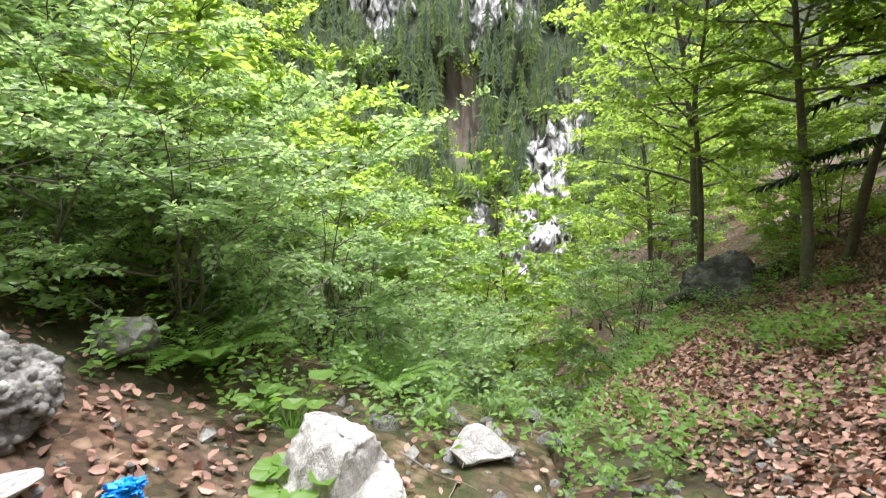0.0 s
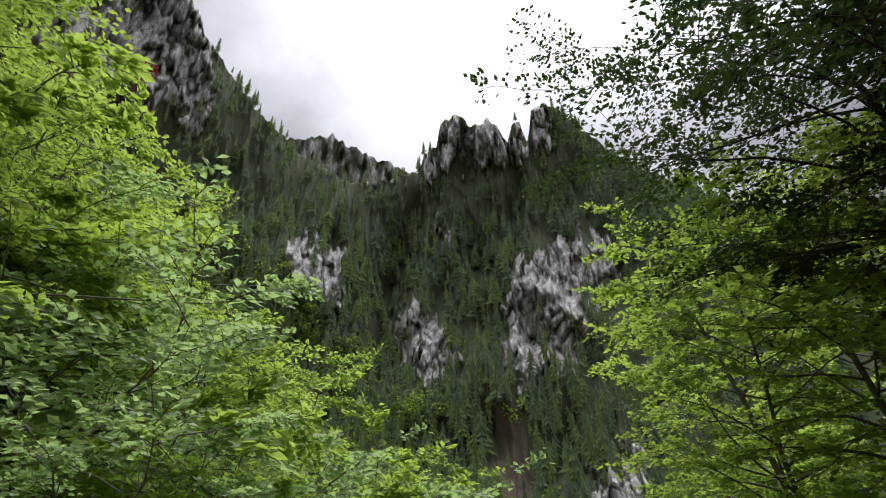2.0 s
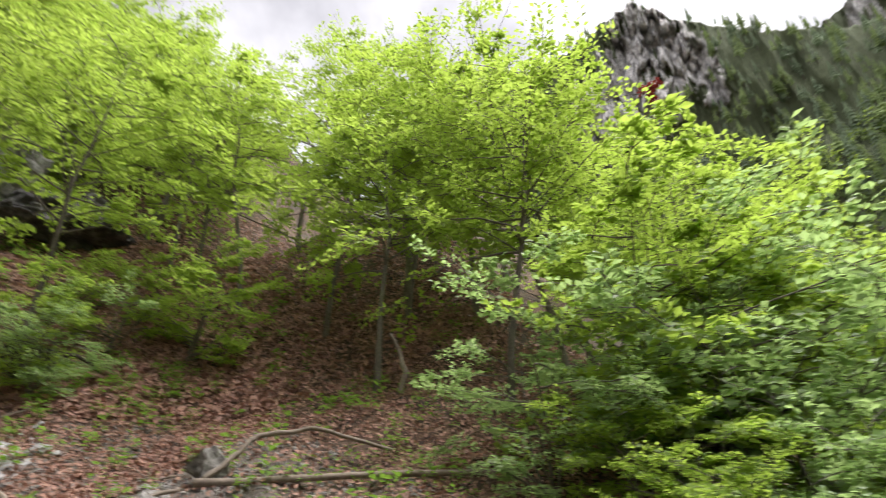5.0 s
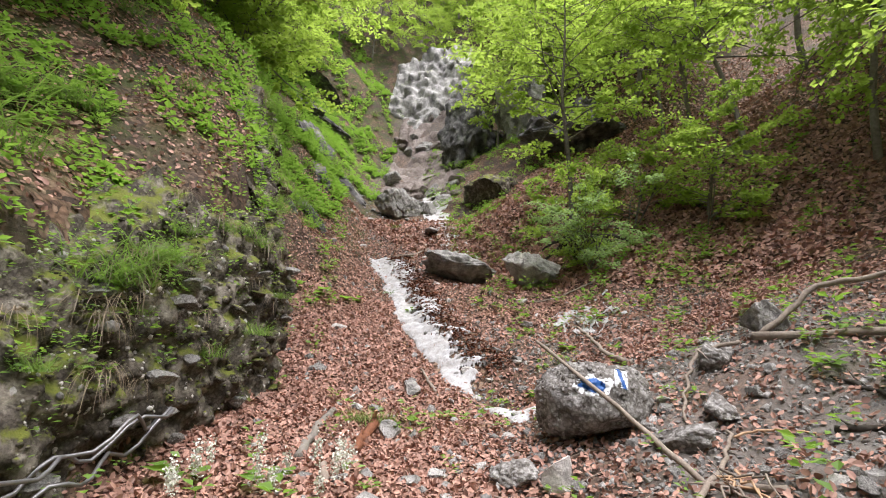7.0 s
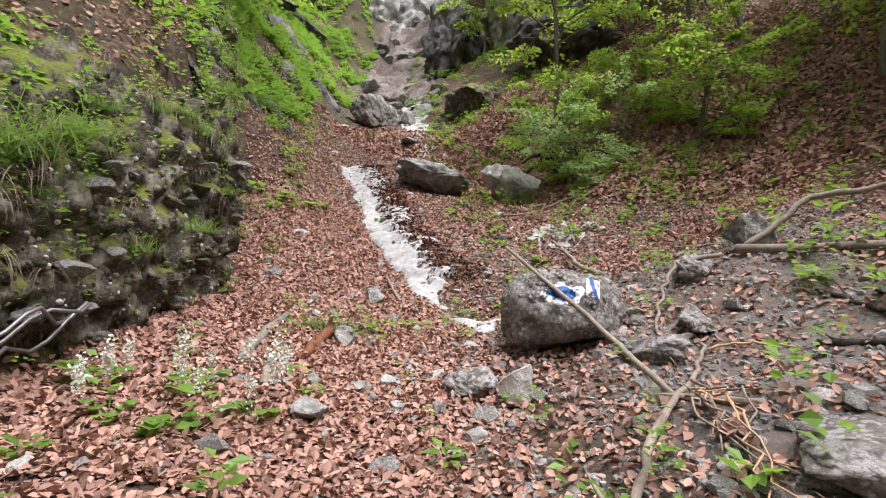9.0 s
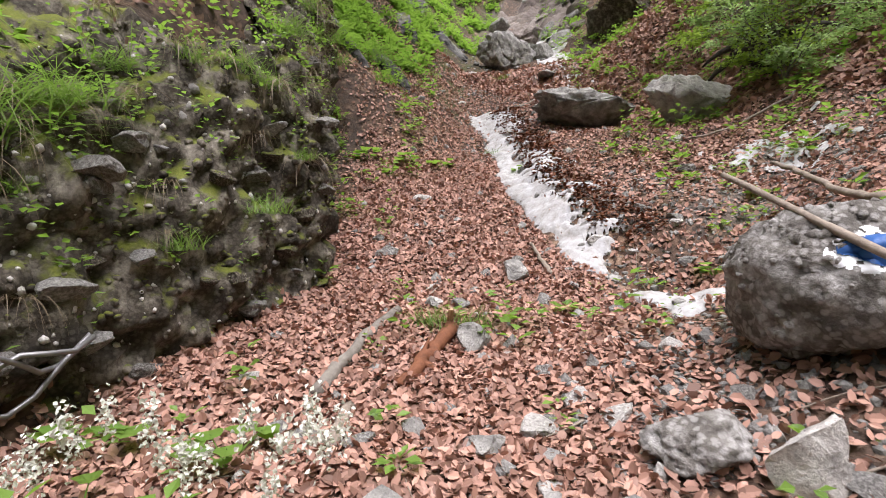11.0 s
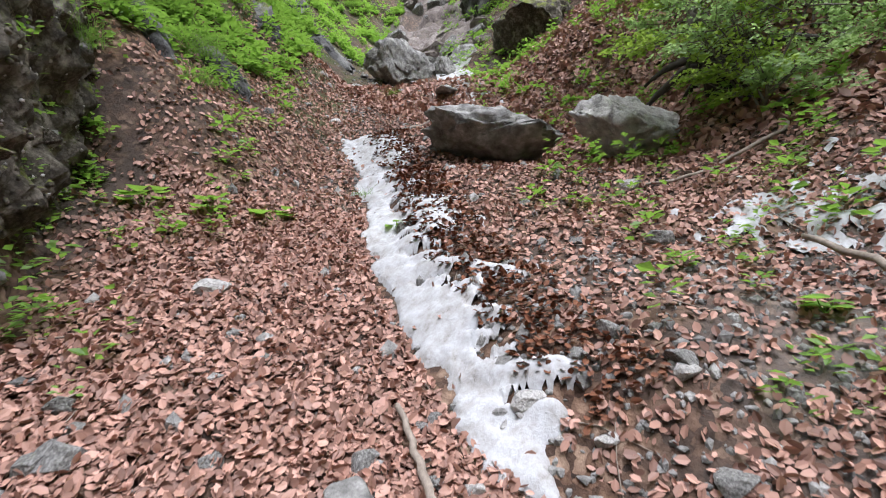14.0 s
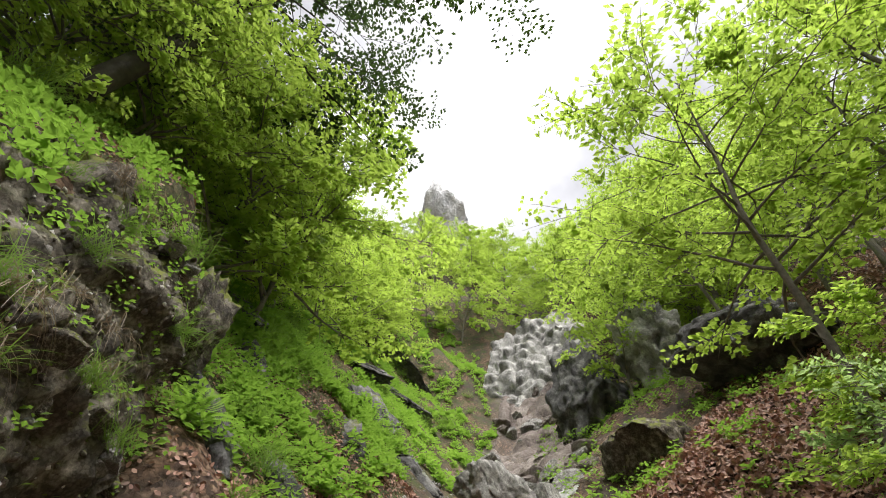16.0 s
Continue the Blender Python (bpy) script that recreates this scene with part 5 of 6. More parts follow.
def snow_tongue():
    """The bare side of the snow bank: clean below, broken by streaks of debris towards its top."""
    ss, vv = np.arange(5.72, 11.75, 0.018), np.arange(-0.14, 0.86, 0.018)
    ns, nv = len(ss), len(vv)
    px, py = np.zeros((ns, nv)), np.zeros((ns, nv))
    for i, s in enumerate(ss):
        c = float(snow_toe(s))
        ax, ay = gully(s, c + vv[0])
        bx, by = gully(s, c + vv[-1])
        px[i], py[i] = np.linspace(ax, bx, nv), np.linspace(ay, by, nv)
    f, g = np.zeros((ns, nv)), np.zeros((ns, nv))
    for i in range(ns):
        for j in range(nv):
            f[i, j] = noise.fractal(Vector((ss[i] * 2.6, vv[j] * 2.6, 3.3)), 0.8, 2.1, 5)
            g[i, j] = noise.fractal(Vector(((ss[i] + 0.8 * vv[j]) * 9.0, vv[j] * 3.2, 8.1)), 0.8, 2.1, 4)
    wide = np.interp(ss, (5.8, 5.95, 6.2, 6.4, 6.5, 6.85, 7.1, 8.0, 9.2, 10.4, 11.7), (-0.2, 0.14, 0.24, 0.10, -0.35, -0.05, 0.34, 0.50, 0.46, 0.52, 0.46))[:, None]
    side = np.minimum((vv[None, :] + 0.04) / 0.12, (wide + 0.12 - vv[None, :]) / 0.22)
    ends = np.minimum(ss - 5.72, 11.75 - ss)[:, None] / 0.2
    streak = step(0.22, 0.6, vv[None, :] / np.maximum(wide, 0.05)) * ((1 - 0.6 * step(9.8, 10.6, ss)) * step(6.9, 7.2, ss))[:, None]
    mask = np.minimum(np.minimum(side, ends), 1.0) + 1.1 * f - 0.16 + streak * (3.0 * g - 0.30)
    z = ground(px, py) + np.where(mask > 0, 0.055 * np.sqrt(np.clip(mask, 0, 1)), 0.35 * mask) + 0.012 * np.clip(f + 0.6 * g, -1, 1)
    ok = mask > -0.25
    i, j = np.meshgrid(np.arange(ns - 1), np.arange(nv - 1), indexing="ij")
    keep = ok[:-1, :-1] & ok[1:, :-1] & ok[1:, 1:] & ok[:-1, 1:]
    q = np.stack([i * nv + j, i * nv + j + 1, (i + 1) * nv + j + 1, (i + 1) * nv + j], -1)[keep]
    tagged(new("snow_tongue", mesh_of("snow_tongue", np.stack([px, py, z], -1), q, M_SNOW)), "melting tongue of old snow with streaks of dark leaves", "snow", kind="stuff")


snow_tongue()
snow_sheet("snow_patch", "thin broken snow lying on the leaf litter", 7.1, 8.5, 1.5, 0.02, 9.0, 2.55, 0.60, 0.14)
snow_sheet("snow_patch", "thin strip of snow beside the boulders", 10.6, 18.5, 0.8, 0.025, 12.0, 1.35, 0.46, 0.24)


def leaves_on_snow():
    rng = np.random.default_rng(62)
    bag = Bag()
    m = 2600
    s = rng.uniform(6.9, 11.5, m)
    d = snow_toe(s) + 0.30 + rng.uniform(0, 0.5, m) ** 1.2 + 0.05 * np.sin(s * 19)
    p = np.array([gully(a, e) for a, e in zip(s, d)])
    z = ground(p[:, 0], p[:, 1]) + 0.05
    round_leaves(bag, np.column_stack([p, z]), rng.normal(size=(m, 3)) * np.array([1, 1, 0.35]), np.array([0, 0, 1.0]) + rng.normal(size=(m, 3)) * 0.4, rng.uniform(0.03, 0.06, m), np.full(m, 0.03), 0.2)
    tagged(new("wet_leaves", bag.mesh("wet_leaves", M_ROTWOOD, False)), "dark wet leaves lying on the old snow", "leaves", kind="stuff")


leaves_on_snow()


# ---- dead wood ----
def stick(name, label, pts, r0, r1, mat, seed, sides=7, wander=0.02, lift=None, group="dead wood", category="branch"):
    """A bent stick through plan points; heights follow the ground, raised by lift at each point."""
    rng = np.random.default_rng(seed)
    p = []
    for k, (x, y) in enumerate(pts):
        p.append((x, y, on_ground(x, y) + r0 * 0.6 + (lift[k] if lift else 0)))
    p = np.array(p)
    t = np.linspace(0, len(p) - 1, 6 * (len(p) - 1) + 1)
    i = np.minimum(t.astype(int), len(p) - 2)
    line = p[i] + (p[i + 1] - p[i]) * (t - i)[:, None] + rng.normal(size=(len(t), 3)) * wander * np.array([1, 1, 0.4])
    bag = Bag()
    tube(bag, line, np.linspace(r0, r1, len(t)), sides, 0.08, rng)
    for k in range(rng.integers(0, 3)):
        m = int(rng.integers(3, len(t) - 2))
        tw = curve_line(line[m], rng.normal(size=3) * np.array([1, 1, 0.4]) + np.array([0, 0, 0.25]), rng.uniform(0.12, 0.35), 4, rng, 0.1, 0.15)
        tube(bag, tw, np.linspace(r1 * 0.7, 0.002, 5), 5)
    return tagged(new(name, bag.mesh(name, mat)), label, category, group)


stick("leaning_pole", "long thin dead pole leaning on the boulder", [(-4.72, -3.30), (-4.36, -2.50), (-4.02, -1.74), (-3.82, -1.30)], 0.015, 0.024, M_DEADWOOD, 1, 8, 0.005, [2.22 - on_ground(-4.72, -3.30), 1.78 - on_ground(-4.36, -2.50), 0.02, 0.0])
stick("bare_branch", "pale crooked branch among roots on the gravel", [(-4.74, -1.77), (-4.26, -1.69), (-3.7, -1.72), (-3.2, -1.69), (-2.9, -1.74)], 0.012, 0.028, M_DEADWOOD, 2, 8, 0.012, [0.02, 0.05, 0.06, 0.03, 0.02])
for k in range(7):
    a = 0.9 * k
    stick("bare_root", "thin tangled reddish root lying on gravel", [(-3.95 + 0.1 * math.sin(a), -1.62), (-3.75 + 0.12 * math.cos(a), -1.45 + 0.1 * math.sin(a * 2)), (-3.45 + 0.2 * math.sin(a * 1.7), -1.3 + 0.16 * math.cos(a * 1.3))], 0.009, 0.004, M_FRESHWOOD if k % 2 else M_DEADWOOD, 30 + k, 5, 0.03, [0.05, 0.07, 0.0])
stick("fallen_log", "long peeled pole lying on the slope", [(-5.80, -1.72), (-5.65, -0.3), (-5.36, 1.15)], 0.036, 0.028, M_DEADWOOD, 3, 9, 0.008, [0.05, 0.1, 0.02], category="log")
stick("forked_branch", "curved forked branch leaning on the fallen pole", [(-5.82, -1.70), (-6.1, -1.25), (-6.2, -0.7), (-6.05, 0.1)], 0.028, 0.020, M_DEADWOOD, 4, 8, 0.01, [0.04, 0.30, 0.32, 0.08])
stick("mossy_log", "grey weathered log on the leaf litter", [(-3.02, -4.45), (-3.45, -4.86), (-3.88, -5.18)], 0.042, 0.034, M_BARK, 5, 9, 0.012, category="log")
stick("short_log", "short grey log end beside the flowers", [(-2.92, -3.95), (-3.12, -4.25)], 0.035, 0.03, M_DEADWOOD, 6, 9, 0.008, category="log")
stick("rotten_log", "red-brown rotten log broken open", [(-3.42, -4.32), (-3.75, -4.52), (-4.02, -4.72)], 0.035, 0.05, M_ROTWOOD, 7, 9, 0.015, [0, 0.03, 0.08], category="log")
stick("root_stub", "bare brown root standing at the snow's edge", [(-5.28, -5.0), (-5.38, -5.25), (-5.5, -5.5)], 0.022, 0.016, M_DEADWOOD, 8, 7, 0.012, [0.0, 0.05, 0.08])
stick("dead_branch", "thin dead branch on the litter slope", [(-7.6, -4.35), (-7.0, -3.85), (-6.3, -3.3), (-5.9, -2.9)], 0.018, 0.032, M_DEADWOOD, 9, 7, 0.012, [0.12, 0.1, 0.08, 0.05])
stick("dead_branch", "dark dead branch across the gravel", [(-5.4, -0.9), (-4.9, -0.2), (-4.4, 0.5)], 0.022, 0.015, M_DARKBARK, 10, 7, 0.015)
stick("dead_branch", "dark dead branch half buried", [(-4.6, -0.6), (-4.2, 0.1), (-3.9, 0.7)], 0.020, 0.014, M_DARKBARK, 11, 7, 0.015)
stick("pale_root", "pale bare root arching over the dark boulders", [(-4.81, -2.07), (-5.25, -2.18), (-5.58, -2.14), (-5.75, -1.82)], 0.012, 0.020, M_DEADWOOD, 21, 7, 0.015, [0.0, 0.10, 0.20, 0.10])
stick("dead_branch", "dark stick lying on the gravel", [(-5.26, -1.17), (-5.05, -0.97), (-4.84, -0.78)], 0.020, 0.014, M_DARKBARK, 22, 7, 0.012)
stick("dead_branch", "dark branch half sunk in gravel", [(-4.71, -1.16), (-4.58, -0.9), (-4.45, -0.6)], 0.026, 0.020, M_DARKBARK, 23, 7, 0.012)
stick("dead_branch", "thin pale stick across the gravel", [(-4.68, -1.72), (-4.75, -1.5), (-4.72, -1.25)], 0.010, 0.007, M_FRESHWOOD, 24, 6, 0.012, [0.03, 0.03, 0.0])
stick("dead_branch", "short stick on the bank", [(-6.9, -2.7), (-6.5, -2.0)], 0.014, 0.010, M_DEADWOOD, 12)
stick("dead_branch", "stick on the leaf litter near the boulders", [(-9.0, -4.6), (-8.4, -5.2), (-8.0, -5.7)], 0.018, 0.012, M_DEADWOOD, 13)
stick("dead_branch", "branch lying on the gully floor", [(-8.4, -9.3), (-8.9, -9.1), (-9.5, -9.2)], 0.035, 0.025, M_DEADWOOD, 14)
stick("dead_branch", "thin root trailing over the leaves", [(-6.9, -8.3), (-6.6, -7.6), (-6.5, -7.1)], 0.012, 0.008, M_DEADWOOD, 15)
stick("fallen_branch", "dark fallen branch on the spur", [(2.2, 3.2), (2.9, 4.4), (4.3, 6.1)], 0.03, 0.018, M_DARKBARK, 16, 8, 0.02)
stick("fallen_branch", "short dark stick on the spur's litter", [(2.0, 2.9), (2.6, 3.1), (3.2, 3.7)], 0.016, 0.010, M_DEADWOOD, 17)
stick("root_log", "curved dark mossy root below the beech", [(3.6, 7.9), (4.3, 7.3), (4.9, 6.9)], 0.12, 0.07, M_DARKBARK, 18, 9, 0.03, [0.25, 0.1, 0.1])
stick("curved_trunk", "pale curved dead stem standing on the slope", [(-7.8, 0.45), (-7.75, 0.55), (-7.85, 0.5), (-7.95, 0.35)], 0.05, 0.03, M_DEADWOOD, 19, 8, 0.01, [-0.05, 0.3, 0.6, 0.95])


def stump():
    """A dark root plate with bent roots, under the bush."""
    rng = np.random.default_rng(121)
    x, y = gully(10.2, 3.75)
    z = on_ground(x, y)
    thing = new("root_stump")
    core = rock_mesh("stump", 122, (0.42, 0.36, 0.48), M_DARKBARK, 4, 4, 0.2)
    part("stump", core, thing)
    for k in range(9):
        bag = Bag()
        a = k * 0.7 + rng.uniform(-0.2, 0.2)
        line = curve_line((0.2 * math.cos(a), 0.2 * math.sin(a), 0.25), (math.cos(a), math.sin(a), 0.15), rng.uniform(0.7, 1.2), 8, rng, 1.1, 0.14)
        tube(bag, line, np.linspace(0.07, 0.015, 9), 6, 0.08, rng)
        part("root", bag.mesh("root", M_DARKBARK), thing)
    thing.matrix_basis = pose(x, y, z + 0.12)
    tagged(thing, "dark rotten root stump with bent roots under the bush", "stump")


stump()


def loose_twigs():
    rng = np.random.default_rng(91)
    bag = Bag()
    for k in range(420):
        s, d = rng.uniform(-3, 13), rng.uniform(-1.9, 5.5)
        x, y = gully(s, d)
        ln = rng.uniform(0.08, 0.45)
        w = rng.normal(size=3) * np.array([1, 1, 0.0])
        line = curve_line((x, y, 0), w, ln, 5, rng, 0, 0.12)
        line[:, 2] = ground(line[:, 0], line[:, 1]) + rng.uniform(0.01, 0.04)
        tube(bag, line, np.linspace(rng.uniform(0.003, 0.008), 0.002, 6), 4)
    tagged(new("twigs", bag.mesh("twigs", M_DEADWOOD)), "thin dead twigs scattered over the litter", "twigs", kind="stuff")


loose_twigs()


def plank():
    bm = bmesh.new()
    bmesh.ops.create_cube(bm, size=1.0)
    bmesh.ops.subdivide_edges(bm, edges=bm.edges[:], cuts=5, use_grid_fill=True)
    for v in bm.verts:
        n = noise.noise(v.co * 4)
        v.co = Vector((v.co.x * 0.38, v.co.y * (0.075 - 0.05 * abs(v.co.x)) + 0.012 * n, v.co.z * 0.025 + 0.008 * n))
    me = bpy.data.meshes.new("wood_splinter")
    bm.to_mesh(me)
    bm.free()
    me.materials.append(M_FRESHWOOD)
    ob = new("wood_splinter", me)
    ob.matrix_basis = pose(-4.95, -4.68, on_ground(-4.95, -4.68) + 0.04, 6, -8, 118)
    tagged(ob, "fresh orange splinter of wood on the litter", "wood")
    c = new("wood_splinter", me)
    c.matrix_basis = pose(-4.02, -4.72, on_ground(-4.02, -4.72) + 0.12, 10, -60, 70) @ Matrix.Scale(0.6, 4)
    tagged(c, "orange splinter sticking out of the rotten log", "wood")
    d = new("wood_splinter", me)
    d.matrix_basis = pose(-4.75, 0.15, on_ground(-4.75, 0.15) + 0.06, 0, 0, 40) @ Matrix.Scale(1.5, 4)
    tagged(d, "pale slab of split wood near the fallen pole", "wood")


plank()


# ---- cable on the wall ----
def cable():
    rng = np.random.default_rng(44)
    thing = new("steel_cable")
    for k in range(3):
        bag = Bag()
        pts = []
        for t in np.linspace(0, 1, 26):
            s = 1.8 + 2.3 * t
            foot = wall_foot(s)
            x, y = gully(s, -(foot - 0.16 - 0.06 * math.sin(t * 15 + k * 2.1)))
            ax = gully(s, 0)
            z = float(along(np.array([ax[0]]), np.array([ax[1]]))[2][0]) + 0.45 + 0.10 * t - 0.2 * math.sin(t * math.pi) * (k == 2) + 0.06 * math.cos(t * 13 + k * 2.1) + 0.05 * math.sin(t * 31 + k)
            pts.append((x, y, z))
        tube(bag, pts, 0.012, 7)
        part("strand", bag.mesh("strand", M_CABLE), thing)
    tagged(thing, "twisted grey steel cable strands along the rock wall", "cable")


cable()


# ---- litter bag ----
def plastic_bag():
    bm = bmesh.new()
    bmesh.ops.create_icosphere(bm, subdivisions=4, radius=1.0)
    for v in bm.verts:
        p = v.co.copy()
        n = noise.fractal(p * 2.2 + Vector((3, 1, 7)), 0.8, 2.2, 4) + 0.6 * abs(noise.noise(p * 5))
        p *= 1 + 0.55 * n
        v.co = (p.x * 0.085, p.y * 0.06, p.z * 0.045)
    me = bpy.data.meshes.new("plastic_bag")
    bm.to_mesh(me)
    bm.free()
    me.materials.append(M_BAG)
    ob = new("plastic_bag", me)
    ob.matrix_basis = pose(-1.46, 0.72, on_ground(-1.46, 0.72) + 0.05, 0, 0, 20) @ Matrix.Scale(0.62, 4)
    tagged(ob, "crumpled bright blue plastic bag dropped on the ground", "plastic bag")


plastic_bag()


# ---- plants ----
def clear(x, y):
    """False where boulders stand."""
    return all((x - a) ** 2 + (y - b) ** 2 > r * r for a, b, r in ((-4.90, -2.86, 0.5), (-8.42, -7.22, 0.6), (-9.80, -6.30, 0.6), (-2.1, 0.92, 0.45), (-0.8, 1.22, 0.3)))


def leaf_litter():
    rng = np.random.default_rng(12)
    n = 250000
    s = rng.uniform(-1.5, 15, n)
    d = rng.uniform(-7, 9, n)
    seg = np.clip(np.searchsorted(RUN, s) - 1, 0, len(SEG) - 1)
    t = (s - RUN[seg]) / SEGLEN[seg]
    u = SEG[seg] / SEGLEN[seg][:, None]
    p = AXIS[seg, :2] + t[:, None] * SEG[seg]
    x, y = p[:, 0] + u[:, 1] * d, p[:, 1] - u[:, 0] * d
    bare = step(0.9, 1.8, d) * (1 - step(3.0, 5.0, d)) * (1 - step(5.5, 8, s))
    toe = d - snow_toe(s)
    tongue = (s > 5.8) & (s < 11.7)
    on_snow = np.where(tongue & (toe > -0.04) & (toe < np.where(s > 7.0, 0.42, 0.2)), 0.97, np.where(tongue & (s > 7.0) & (toe >= 0.42) & (toe < 0.65), 0.45, 0.0))
    dens = (1 - 0.55 * bare) * np.where(s < 0.6, 0.35, 1) * (1 - on_snow)
    dens = dens * np.where(d < -2.2, 0.42, 1) * np.where(d > 4, 0.6, 1) * (0.75 + 0.25 * (fbm(x, y, 0.9, 3, 5.0) > -0.35))
    keep = rng.random(n) < dens
    x, y = x[keep], y[keep]
    # the spur and the lip
    x4, y4 = rng.uniform(-22.0, -7.0, 65000), rng.uniform(-9.0, 5.0, 65000)
    x5, y5 = rng.uniform(0.9, 5.5, 20000), rng.uniform(0.2, 5.0, 20000)
    x2, y2 = rng.uniform(-2.5, 9.5, 95000), rng.uniform(-0.8, 11, 95000)
    k2 = rng.random(95000) < np.where(x2 > 1.5, 0.6, 0.035)
    x6, y6 = rng.uniform(-9.5, -5.2, 22000), rng.uniform(-5.5, -1.4, 22000)
    s6, d6, _ = along(x6, y6)
    k6 = (np.abs(s6 - 6.3) < 0.22) & (d6 > 0.9)
    s7, d7 = rng.uniform(1.8, 9.5, 60000), rng.uniform(-2.0, 0.9, 60000)
    k7 = ((d7 < snow_toe(s7) - 0.04) | (s7 < 5.8)) & (rng.random(60000) < (1 - step(0.0, 0.9, d7)) * step(1.8, 3.2, s7))
    x7, y7 = np.array([gully(a, b) for a, b in zip(s7[k7], d7[k7])]).T
    x, y = np.concatenate([x, x2[k2], x4, x5, x6[k6], x7]), np.concatenate([y, y2[k2], y4, y5, y6[k6], y7])
    z = ground(x, y)
    nor = ground_normal(x, y)
    flat = nor[:, 2] > 0.34
    x, y, z, nor = x[flat], y[flat], z[flat], nor[flat]
    m = len(x)
    way = rng.normal(size=(m, 3))
    way -= nor * (way * nor).sum(1, keepdims=True)
    way += nor * rng.normal(size=(m, 1)) * 0.42
    nn = nor + rng.normal(size=(m, 3)) * 0.5
    bag = Bag()
    ln = rng.uniform(0.030, 0.064, m) * np.where(x < -9.0, 1.9, 1.0)
    round_leaves(bag, np.stack([x, y, z], -1) + nor * rng.uniform(0.004, 0.030, (m, 1)), way, nn, ln, ln * rng.uniform(0.5, 0.75, m), rng.uniform(-0.1, 0.4, m))
    tagged(new("leaf_litter", bag.mesh("leaf_litter", M_LITTER, False)), "thick layer of dry brown beech leaves", "leaf litter", kind="stuff")


leaf_litter()


def herbs():
    """Low green plants: rosettes and short leafy stems."""
    rng = np.random.default_rng(15)
    bag = Bag()
    spots = []
    while len(spots) < 14000:
        k = rng.random()
        if k < 0.42:
            s, d = rng.uniform(-0.5, 24), -rng.uniform(2.3, 9)
            x, y = gully(s, d)
        elif k < 0.56:
            s, d = rng.uniform(7.5, 26), rng.choice([-1, 1]) * rng.uniform(1.3, 6)
            x, y = gully(s, d)
        elif k < 0.62:
            s, d = rng.uniform(0, 9), rng.uniform(-2.0, 9)
            if d < 2.8 and (rng.random() > 0.3 or (s > 6.6 and -1.4 < d < 1.1)):
                continue
            x, y = gully(s, d)
        elif k < 0.70:
            x, y = rng.uniform(-3.4, 2.6), rng.uniform(1.3, 8)
            if x > 1.2 and rng.random() > 0.3:
                continue
        else:
            x, y = rng.uniform(1.5, 8), rng.uniform(1, 11)
            if fbm(np.array([x]), np.array([y]), 1.2, 2, 4.0)[0] < 0.25:
                continue
        if fbm(np.array([x]), np.array([y]), 0.8, 2, 8.0)[0] < -0.25 or not clear(x, y):
            continue
        spots.append((x, y))
    while len(spots) < 17500:
        s = rng.uniform(11, 31)
        d = -rng.uniform(0.5 if s > 16 else 1.5, 6.0)
        x, y = gully(s, d)
        if fbm(np.array([x]), np.array([y]), 1.1, 3, 3.0)[0] > 0.12:
            spots.append((x, y))
    sx, sy = np.array(spots).T
    sz = ground(sx, sy)
    nn = ground_normal(sx, sy)
    outer = (wall_p + side_sign(wall_p, wall_n) * 0.01)[4:-4, 4:]
    pick = outer[rng.integers(0, outer.shape[0], 700), np.minimum(65, (66 * rng.beta(2.2, 1.2, 700)).astype(int))]
    sx, sy, sz = np.concatenate([sx, pick[:, 0]]), np.concatenate([sy, pick[:, 1]]), np.concatenate([sz, pick[:, 2]])
    nn = np.concatenate([nn, np.tile((0, 0, 1.0), (700, 1))])
    for k in range(len(sx)):
        n = int(rng.integers(7, 15))
        h = rng.uniform(0.05, 0.34)
        az = rng.uniform(0, 6.28) + np.arange(n) * 2.4
        f = rng.uniform(0.2, 1, n)
        c = np.stack([sx[k] + np.cos(az) * 0.03, sy[k] + np.sin(az) * 0.03, sz[k] + f * h], -1) + nn[k] * 0.03
        w = np.stack([np.cos(az), np.sin(az), rng.uniform(-0.2, 0.5, n)], -1)
        ln = (1.4 if 14000 <= k < 17500 else 1.0) * rng.uniform(0.03, (0.055 if k >= len(spots) else 0.11) if sy[k] < 0 else 0.075) * rng.uniform(0.7, 1.2, n)
        leaves(bag, c, w, np.array([0, 0, 1.0]) + rng.normal(size=(n, 3)) * 0.3, ln, ln * 0.6, 0.15)
    tagged(new("herb_layer", bag.mesh("herb_layer", M_HERB, False)), "fresh green herbs and seedlings covering the banks", "herbs", kind="stuff")


herbs()


def grass_tuft(name, seed, count, length, mat, droop=1.4, spread=0.10):
    rng = np.random.default_rng(seed)
    v, q = [], []
    for k in range(count):
        az = rng.uniform(0, 6.28)
        w = np.array([math.cos(az), math.sin(az), rng.uniform(0.6, 1.6)])
        line = curve_line((rng.normal() * spread, rng.normal() * spread, 0), w, length * rng.uniform(0.6, 1.1), 6, rng, droop, 0.05)
        side = np.cross(line[1] - line[0], (0, 0, 1.0))
        side /= np.linalg.norm(side) + 1e-9
        wd = np.linspace(0.0035, 0.0006, 7)[:, None]
        b = len(v) * 1
        for i in range(7):
            v.append(line[i] + side * wd[i])
            v.append(line[i] - side * wd[i])
        q += [(b + 2 * i, b + 2 * i + 1, b + 2 * i + 3, b + 2 * i + 2) for i in range(6)]
    return mesh_of(name, v, np.array(q), mat, False)


